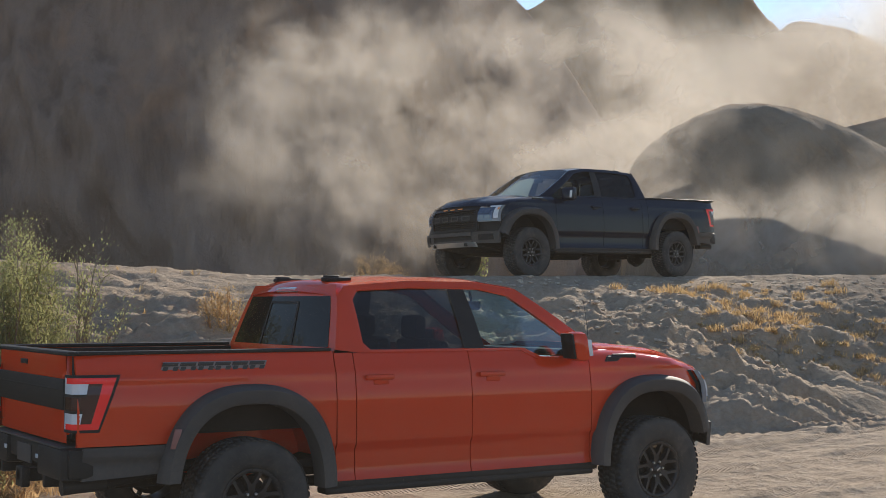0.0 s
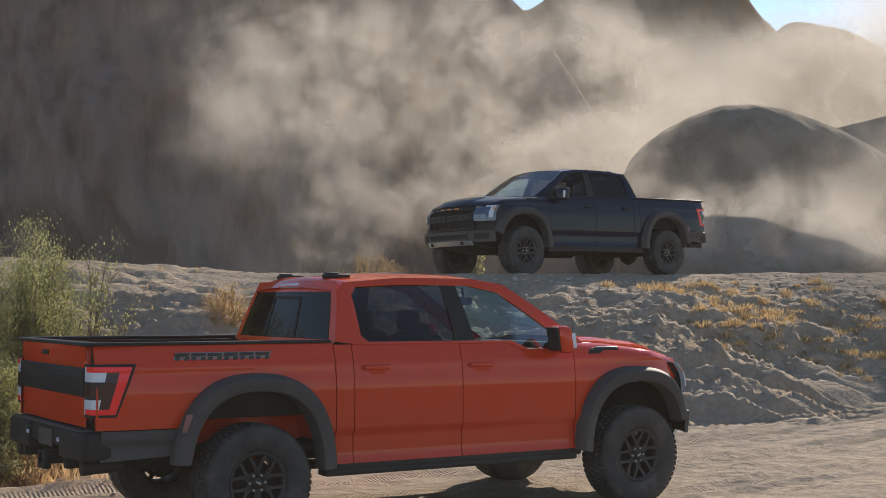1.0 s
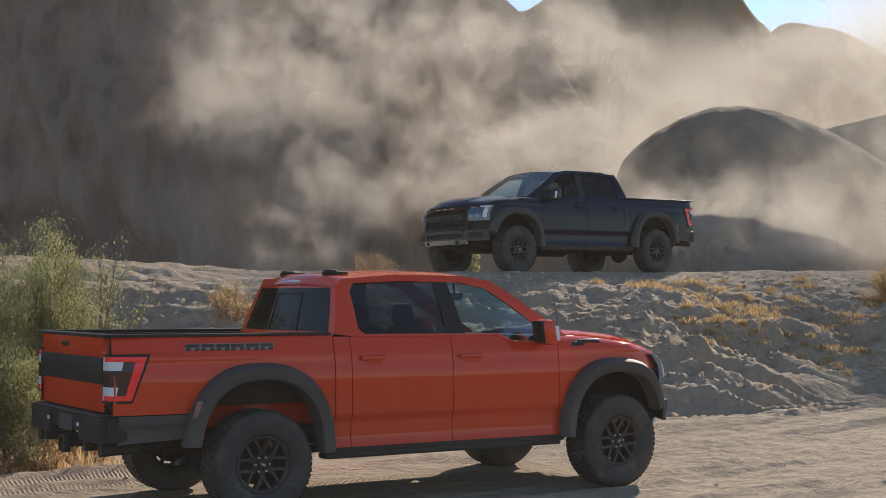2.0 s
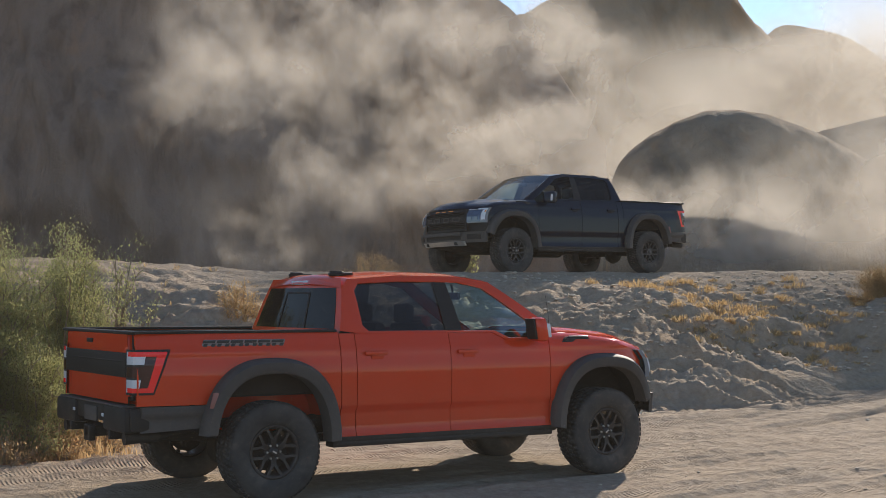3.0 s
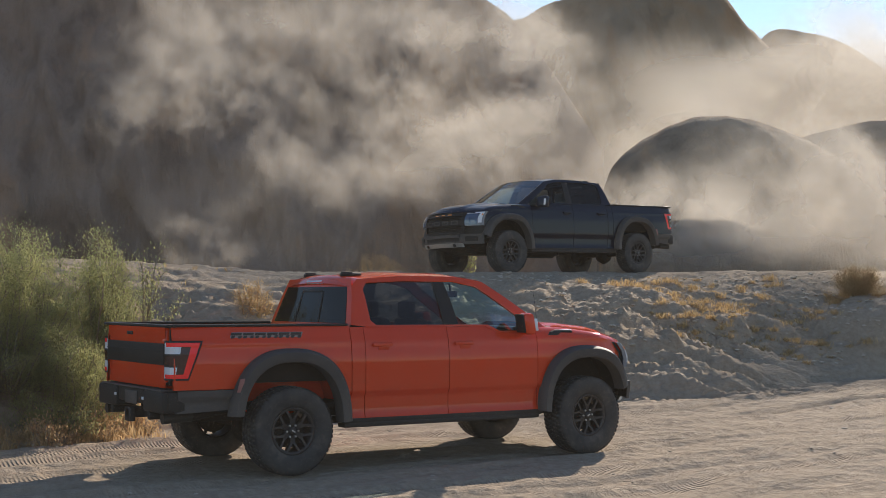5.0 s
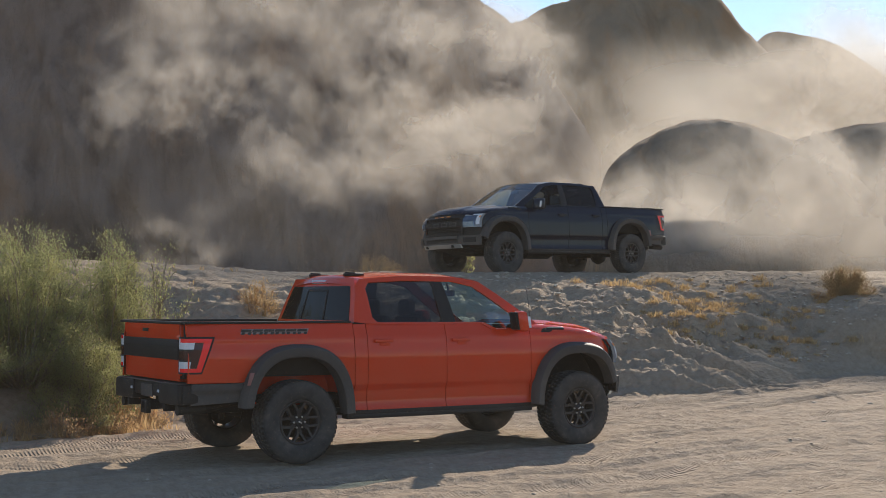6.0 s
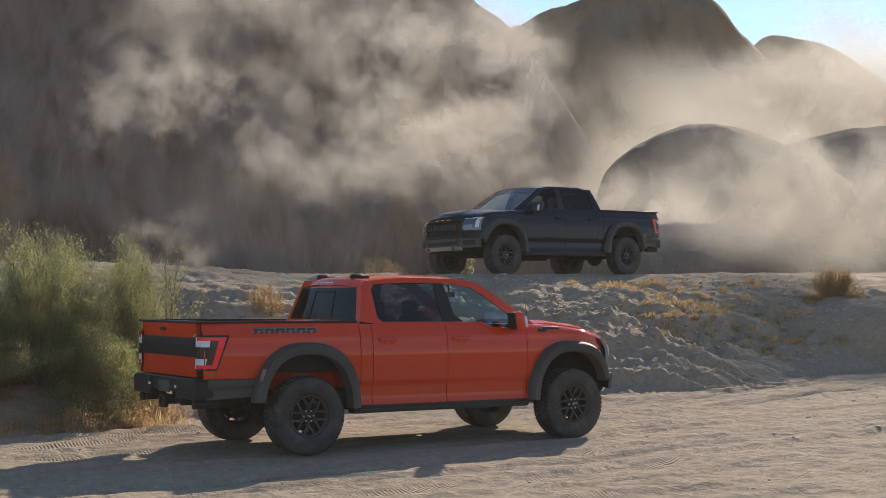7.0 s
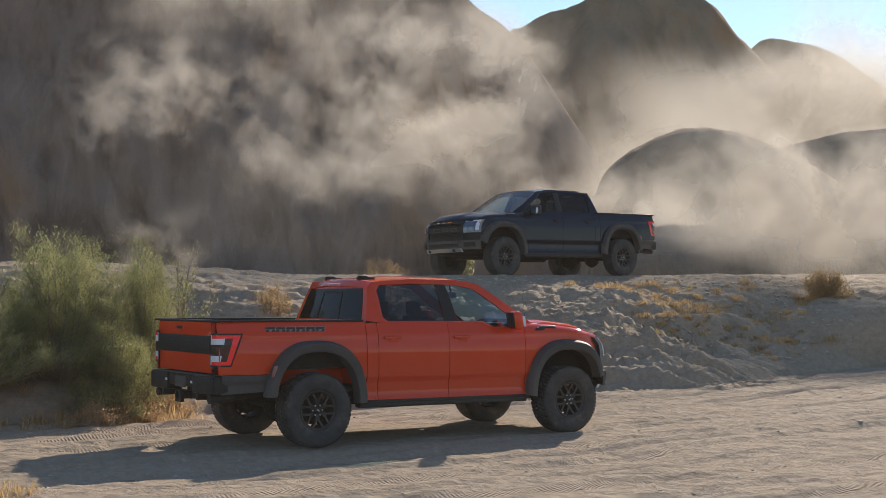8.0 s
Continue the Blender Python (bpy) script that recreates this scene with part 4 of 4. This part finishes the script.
def blade(out, p, d, length, width, rng, bend=0.3):
    """A bent two-piece blade, as two triangles and a quad."""
    side = Vector((-d.y, d.x, 0)).normalized() if abs(d.z) < 0.99 else Vector((1, 0, 0))
    side = (side + 0.5 * Vector((rng.uniform(-1, 1), rng.uniform(-1, 1), 0))).normalized() * width / 2
    mid = p + d * length * 0.55
    tip = p + d * length + Vector((d.x, d.y, 0)) * length * bend - Vector((0, 0, length * bend * 0.35))
    k = len(out[0])
    out[0] += [p - side * 0.7, p + side * 0.7, mid + side, mid - side, tip]
    out[1] += [(k, k + 1, k + 2, k + 3), (k + 3, k + 2, k + 4)]


def bush(name, x, y, height, radius, seed, leaves, stems, leaf_mat, label, spread_out=0.55, leaf=0.045, wood_mat=None):
    rng = random.Random(seed)
    z = ground_at(x, y) - 0.03
    wood, foliage = [], [[], []]
    tips = []
    for k in range(stems):
        a, lean = rng.uniform(0, 2 * math.pi), rng.uniform(0.0, 1.0) ** 0.6
        tip = Vector((math.cos(a) * lean * radius, math.sin(a) * lean * radius, height * max(0.16, 1 - lean**2.2) * rng.uniform(0.8, 1.08)))
        p = Vector((tip.x * rng.uniform(0.1, spread_out), tip.y * rng.uniform(0.1, spread_out), 0))
        d, length, pts = (tip - p).normalized(), (tip - p).length, [p.copy()]
        for s in range(6):
            d = (d + 0.16 * Vector((rng.uniform(-1, 1), rng.uniform(-1, 1), rng.uniform(-0.3, 0.5)))).normalized()
            p = p + d * length / 6
            pts.append(p.copy())
            if s >= 1 - (lean > 0.6):
                for _ in range(3):
                    e = (d + 0.9 * Vector((rng.uniform(-1, 1), rng.uniform(-1, 1), rng.uniform(-0.2, 0.8)))).normalized()
                    q = p + e * max(length, 0.5 * height) * rng.uniform(0.10, 0.22)
                    tips.append((p.copy(), q))
                    if rng.random() < 0.6:
                        wood.append(tube([p, p.lerp(q, 0.5) + Vector((0, 0, 0.02)), q], [0.007, 0.005, 0.002], 4))
        wood.append(tube(pts, [0.022 - 0.003 * i for i in range(len(pts))], 5))
    for _ in range(leaves):
        p, q = rng.choice(tips)
        f = rng.random() ** 0.45
        c = p.lerp(q, f) + Vector((rng.gauss(0, 0.06), rng.gauss(0, 0.06), rng.gauss(0, 0.06)))
        if c.z < 0.38 * height and rng.random() < 0.25:
            continue
        d = ((q - p).normalized() + 0.8 * Vector((rng.uniform(-1, 1), rng.uniform(-1, 1), rng.uniform(-0.4, 1)))).normalized()
        blade(foliage, c, d, leaf * rng.uniform(0.7, 1.5), leaf * 0.55, rng, 0.1)
    root = new(name)
    root.location = (x, y, z)
    tagged(root, label, "bush")
    part("stems", joined(*wood), wood_mat or BARK, root)
    part("foliage", foliage, leaf_mat, root)
    return root


def tufts(name, spots, mat, label, seed, blades=34, height=0.16, width=0.012):
    rng, out = random.Random(seed), [[], []]
    for x, y, k in spots:
        z = ground_at(x, y)
        for _ in range(int(blades * k)):
            a, lean = rng.uniform(0, 2 * math.pi), rng.uniform(0.1, 0.95)
            d = Vector((math.cos(a) * lean, math.sin(a) * lean, 1)).normalized()
            p = Vector((x + rng.gauss(0, 0.055) * k, y + rng.gauss(0, 0.055) * k, z - 0.02))
            blade(out, p, d, height * k * rng.uniform(0.5, 1.2), width * rng.uniform(0.6, 1.3), rng, 0.35)
    ob = new(name, mesh_from(name, *out, mat))
    return tagged(ob, label, "dry grass", kind="stuff")


bush("creosote_bush", -1.35, 4.35, 2.02, 1.05, 1, 100000, 76, LEAF, "tall olive-green creosote bush at the foot of the bank", 0.5, 0.023)
bush("creosote_bush", -2.95, 4.2, 1.7, 1.6, 2, 95000, 64, LEAF, "dense olive-green creosote bush beside a taller one", 0.55, 0.023)
bush("creosote_bush", -0.15, 4.6, 1.75, 0.85, 3, 62000, 44, LEAF, "olive-green creosote bush with upright twigs on the bank", 0.5, 0.023)
bush("creosote_bush", 0.75, 5.3, 1.45, 0.75, 8, 5000, 26, LEAF, "thin half-bare green creosote bush on the bank", 0.5, 0.030)
bush("creosote_bush", -0.75, 3.7, 1.2, 0.85, 9, 44000, 46, LEAF, "low olive-green creosote bush with bare brown stems", 0.6, 0.023)
bush("dry_bush", 16.6, 6.1, 0.66, 0.72, 4, 16000, 44, STRAW, "dry golden-brown twiggy bush on top of the bank", 0.3, 0.026, RUST)
bush("dry_bush", 3.1, 6.7, 0.55, 0.45, 5, 3500, 24, STRAW, "dry straw-coloured bush on the bank", 0.8, 0.022, RUST)
bush("small_shrub", 12.68, 15.04, 1.95, 0.30, 6, 420, 7, LEAF, "small sparse green shrub on the shelf", 0.5, 0.06)
bush("dry_bush", 8.9, 12.9, 0.5, 0.7, 7, 3500, 22, RUST, "low dry brush beside the black truck", 0.9, 0.025)

for k, (bx, by, bh, br) in enumerate(((-0.55, 3.35, 0.36, 0.5), (-1.25, 3.1, 0.30, 0.55), (0.1, 3.75, 0.36, 0.45))):
    bush("dead_brush", bx, by, bh, br, 30 + k, 2200, 30, RUST, "tangled orange-brown dead brush under the green bushes", 0.8, 0.03, DRY_WOOD)

grng = random.Random(9)
spots = []
for cx, cy, rx, ry, n in ((10.9, 6.0, 0.6, 0.35, 12), (11.6, 5.7, 1.0, 0.5, 26), (12.6, 5.3, 0.9, 0.5, 28), (13.4, 4.9, 0.7, 0.4, 16), (11.0, 5.2, 0.4, 0.35, 14), (12.8, 6.3, 1.4, 0.5, 40), (13.0, 7.3, 1.8, 0.6, 50), (14.6, 5.9, 1.2, 0.5, 26), (14.2, 4.6, 0.5, 0.3, 5), (16.5, 6.2, 1.5, 0.6, 14)):
    spots += [(grng.gauss(cx, rx * 0.7), grng.gauss(cy, ry * 0.7), 0.35 + 1.2 * grng.random() ** 2) for _ in range(int(n * 1.5))]
tufts("bank_grass", spots, STRAW, "golden dry grass tufts scattered over the bank", 10, 60, 0.12, 0.011)
tufts("brush_litter", [(grng.gauss(-0.9, 0.55), grng.gauss(3.35, 0.28), grng.uniform(0.5, 1.2)) for _ in range(60)] + [(grng.gauss(-2.6, 0.7), grng.gauss(3.3, 0.25), grng.uniform(0.5, 1.1)) for _ in range(40)], RUST,
      "orange-brown dead brush under the green bushes", 11, 24, 0.22)
tufts("track_grass", [(-4.05 + grng.gauss(0, 0.12), -3.15 + grng.gauss(0, 0.1), grng.uniform(0.6, 1.1)) for _ in range(9)], STRAW, "pale dry grass tuft at the edge of the track", 12, 20, 0.2, 0.008)
tufts("slope_grass", [(grng.uniform(-1, 5), grng.uniform(5.5, 9.0), grng.uniform(0.3, 0.7)) for _ in range(26)], STRAW, "thin dry grass on the bank behind the bed", 13, 14, 0.2)


# ---- stones ----
def stone_shape(rng, size, cuts=2):
    bm = bmesh.new()
    bmesh.ops.create_icosphere(bm, subdivisions=cuts, radius=size)
    o = Vector((rng.uniform(-9, 9), rng.uniform(-9, 9), rng.uniform(-9, 9)))
    for v in bm.verts:
        v.co *= 1 + 0.45 * noise.noise(v.co / size * 0.9 + o)
        v.co.z *= 0.45
    return from_bm(bm)


srng = random.Random(21)
clods = []
for _ in range(420):
    x, y = srng.uniform(-4, 15), srng.uniform(-6, 4.6)
    if -1.6 < x < 5 and -1.3 < y < 1.3:
        continue
    s = srng.choice((0.006, 0.009, 0.012, 0.02))
    v, f = stone_shape(srng, s)
    z = ground_at(x, y)
    clods.append(([(a[0] + x, a[1] + y, a[2] + z + 0.2 * s) for a in v], f))
tagged(new("pebbles", mesh_from("pebbles", *joined(*clods), STONE)), "small clods and pebbles strewn over the sand", "pebbles", kind="stuff")
rubble = []
for _ in range(1500):
    x, y = srng.uniform(8.0, 18.0), srng.uniform(4.3, 8.6)
    s = 0.012 + 0.05 * srng.random() ** 3
    v, f = stone_shape(srng, s, 1)
    z = ground_at(x, y)
    rubble.append(([(a[0] + x, a[1] + y, a[2] + z + 0.15 * s) for a in v], f))
tagged(new("bank_rubble", mesh_from("bank_rubble", *joined(*rubble), STONE, False)), "pale gravel and clods lying on the eroded bank", "rubble", kind="stuff")
for x, y, s in ((9.6, -0.4, 0.045), (9.2, 0.3, 0.04), (10.6, -0.2, 0.06), (7.4, -1.5, 0.04), (12.3, 3.4, 0.08), (13.0, 3.7, 0.07), (6.9, -3.1, 0.04)):
    st = new("stone", mesh_from("stone", *stone_shape(srng, s), STONE))
    st.location = (x, y, ground_at(x, y) - 0.05 * s)
    tagged(st, "small pale desert stone half sunk in sand", "stone", "stones on the track")


# ---- dust hanging behind the black truck ----
def dust_material(name, density, scale, threshold, seed, stretch=(1.0, 1.0, 1.0), soft=0.16, wisp=2.4):
    m, t, p = material(name)
    t.nodes.remove(p)
    v = coords(t, stretch, "Object", (0, radians(-32), 0))
    shift = t.nodes.new("ShaderNodeVectorMath")
    shift.operation = "ADD"
    shift.inputs[1].default_value = (seed * 7.3, seed * 3.1, seed * 5.7)
    t.links.new(v, shift.inputs[0])
    big = noise_node(t, scale, 2, 0.45, shift.outputs[0], 0.45)
    small = noise_node(t, scale * wisp, 6, 0.58, shift.outputs[0], 0.35)
    body = maths(t, "ADD", maths(t, "MULTIPLY", big, 0.52), maths(t, "MULTIPLY", small, 0.48))
    gen = t.nodes.new("ShaderNodeTexCoord")
    sep = t.nodes.new("ShaderNodeSeparateXYZ")
    t.links.new(gen.outputs["UV"], sep.inputs[0])
    fade = None
    for axis, power in ((0, 1.0), (1, 1.0)):
        d = maths(t, "ABSOLUTE", maths(t, "SUBTRACT", maths(t, "MULTIPLY", sep.outputs[axis], 2.0), 1.0))
        e = t.nodes.new("ShaderNodeMapRange")
        e.interpolation_type = "SMOOTHERSTEP"
        for sock, val in zip(("From Min", "From Max", "To Min", "To Max"), (1.0, 0.15, 0.0, 1.0)):
            e.inputs[sock].default_value = val
        t.links.new(d, e.inputs[0])
        fade = e.outputs[0] if fade is None else maths(t, "MULTIPLY", fade, e.outputs[0])
    body = maths(t, "SUBTRACT", body, maths(t, "MULTIPLY", maths(t, "SUBTRACT", 1.0, fade), 0.16))
    ramped = t.nodes.new("ShaderNodeMapRange")
    ramped.interpolation_type = "SMOOTHSTEP"
    for sock, val in zip(("From Min", "From Max", "To Min", "To Max"), (threshold - 0.03 - soft * 0.6, threshold - 0.03 + soft, 0.0, density)):
        ramped.inputs[sock].default_value = val
    t.links.new(body, ramped.inputs[0])
    alpha = maths(t, "MULTIPLY", ramped.outputs[0], fade, True)
    clear, dif, tr = t.nodes.new("ShaderNodeBsdfTransparent"), t.nodes.new("ShaderNodeBsdfDiffuse"), t.nodes.new("ShaderNodeBsdfTranslucent")
    dif.inputs[0].default_value = (0.50, 0.45, 0.39, 1)
    tr.inputs[0].default_value = (0.68, 0.625, 0.555, 1)
    scat, out = t.nodes.new("ShaderNodeMixShader"), t.nodes.new("ShaderNodeMixShader")
    scat.inputs[0].default_value = 0.7
    t.links.new(dif.outputs[0], scat.inputs[1])
    t.links.new(tr.outputs[0], scat.inputs[2])
    t.links.new(alpha, out.inputs[0])
    t.links.new(clear.outputs[0], out.inputs[1])
    t.links.new(scat.outputs[0], out.inputs[2])
    t.links.new(out.outputs[0], t.nodes["Material Output"].inputs[0])
    return m


def veil(parent, width, height, at, turn, bulge, mat, seed):
    """One billowing layer of a dust cloud, in the cloud's own space."""
    nu, nv = 40, 26
    u, v = np.meshgrid(np.linspace(-1, 1, nu), np.linspace(-1, 1, nv))
    x, z = u * width / 2, v * height / 2
    y = bulge * (u * u + 0.6 * v * v) + 0.25 * fbm(x * 0.3, z * 0.3, 3, seed)
    me = sheet("veil", np.stack([x, y, z], -1), mat)
    uv = me.uv_layers.new(name="span")
    idx = np.zeros(len(me.loops), np.int32)
    me.loops.foreach_get("vertex_index", idx)
    flat = np.stack([(u.ravel() + 1) / 2, (v.ravel() + 1) / 2], -1)
    uv.data.foreach_set("uv", flat[idx].astype(np.float32).ravel())
    ob = new("veil", me)
    ob.parent = parent
    ob.matrix_basis = pose(*at, 0, 0, turn)
    return ob


YAW = -32.7
CLOUDS = []


def cloud(label, aside, depth, height, veils, drift):
    """aside, depth, height: the cloud's middle at the start; drift: metres it goes aside and up by 8 s."""
    ob = new("dust_cloud")
    tagged(ob, label, "dust cloud", "drifting dust clouds")
    for k, (w, h, at, turn, bulge, mat) in enumerate(veils):
        veil(ob, w, h, at, turn, bulge, mat, int(aside * 10) + 13 * k)
    p = Vector((BACK.x, BACK.y, 0)) + depth * AHEAD + aside * ASIDE
    rows = []
    for t in (0.0, 1.6, 3.2, 4.8, 6.4, 8.0):
        s = 1 - (1 - t / 8.0) ** 1.35
        q = p + ASIDE * drift[0] * s
        rows.append((t, pose(q.x, q.y, height + drift[1] * s, 0, drift[2] * s, YAW)))
    CLOUDS.append((ob, rows))


cloud("broad pale tan dust plume drifting across the cliff", 0.1, 38.4, 5.8, [
    (13.5, 9.6, (1.5, 0, 0.5), 5, 0.5, dust_material("dust_plume_a", 0.60, 0.21, 0.48, 1)),
    (11.5, 9.6, (2.8, 1.1, 0.8), -6, -0.5, dust_material("dust_plume_b", 0.62, 0.32, 0.505, 2)),
    (10.5, 7.6, (-0.6, 1.9, -0.4), 3, 0.4, dust_material("dust_plume_c", 0.42, 0.28, 0.49, 21)),
    (20, 5.4, (-1.0, 0.8, -3.0), 1, 0.3, dust_material("dust_plume_foot", 0.03, 0.30, 0.40, 29)),
], (-3.0, 1.4, 3))
cloud("tall thin dust veil rising along the cliff", -2.9, 40.0, 6.6, [
    (11.5, 8.6, (0, 0, 0), 4, 0.4, dust_material("dust_rise_a", 0.42, 0.26, 0.49, 23)),
    (9.6, 7.6, (2.2, 0.9, 0.6), -4, 0.4, dust_material("dust_rise_b", 0.38, 0.38, 0.50, 24)),
], (-3.4, 5.6, -5))
cloud("thin ragged dust edge rolling along the cliff", -2.8, 37.2, 5.9, [
    (9.2, 5.8, (0.3, 0, 0.9), -4, 0.4, dust_material("dust_edge_a", 0.44, 0.36, 0.55, 3)),
    (7.7, 4.4, (-0.4, 0.5, 0.6), 4, 0.4, dust_material("dust_edge_b", 0.30, 0.46, 0.55, 7)),
], (-5.0, 0.6, -4))
cloud("bright sunlit dust pouring between the mountains", 14.6, 57.0, 8.8, [
    (26, 10.5, (0, 0, 0), 3, 0.5, dust_material("dust_glow_a", 0.92, 0.15, 0.385, 4)),
    (20, 10, (2.6, 0.8, 0.9), -3, -0.4, dust_material("dust_glow_b", 0.90, 0.22, 0.395, 5)),
    (13.5, 6.8, (-4.4, -0.5, -1.5), 2, 0.3, dust_material("dust_glow_c", 0.85, 0.22, 0.39, 17)),
    (18, 13, (4.0, -1.0, 2.0), 2, 0.4, dust_material("dust_glow_d", 0.75, 0.20, 0.41, 18)),
], (0.4, -0.7, 2))
cloud("low hazy dust lying in front of the rock dome", 12.0, 33.9, 4.0, [
    (12.5, 5.6, (0.6, 0, 0), 2, 0.2, dust_material("dust_low_a", 0.50, 0.26, 0.45, 6)),
    (12.0, 4.0, (1.6, -0.5, -0.9), 1, 0.2, dust_material("dust_low_e", 0.42, 0.30, 0.42, 31)),
    (12.0, 5.0, (1.6, 0.9, 0.5), -2, 0.2, dust_material("dust_low_b", 0.50, 0.36, 0.46, 8)),
    (13, 4.4, (-2.2, 1.7, -0.3), 1, 0.2, dust_material("dust_low_c", 0.42, 0.28, 0.43, 19)),
    (11, 3.6, (-4.4, 2.8, -0.7), 1, 0.2, dust_material("dust_low_d", 0.60, 0.34, 0.41, 27)),
], (-3.4, 0.5, 2))
cloud("small low puff of dust rolling along the shelf", -1.3, 37.0, 3.4, [
    (5.0, 3.4, (0, 0, 0), 0, 0.2, dust_material("dust_puff", 0.32, 0.42, 0.48, 11)),
], (-6.2, -0.2, -6))
# Two thin sheets, added to lift the dark tones of both trucks like glare.
cloud("thin added haze sheets that lift the dark tones of the trucks", 0.0, 26.5, 4.0, [
    (44, 26, (0, 0, 0), 0, 0.3, dust_material("shade_lift_far", 0.004, 0.10, 0.30, 9)),
    (26, 18, (0, -16.6, 0), 0, 0.2, dust_material("shade_lift_near", 0.012, 0.12, 0.30, 10)),
], (-0.3, 0.0, 0))


def motions():
    for ob, rows in CLOUDS:
        walk(ob, rows)


motions()
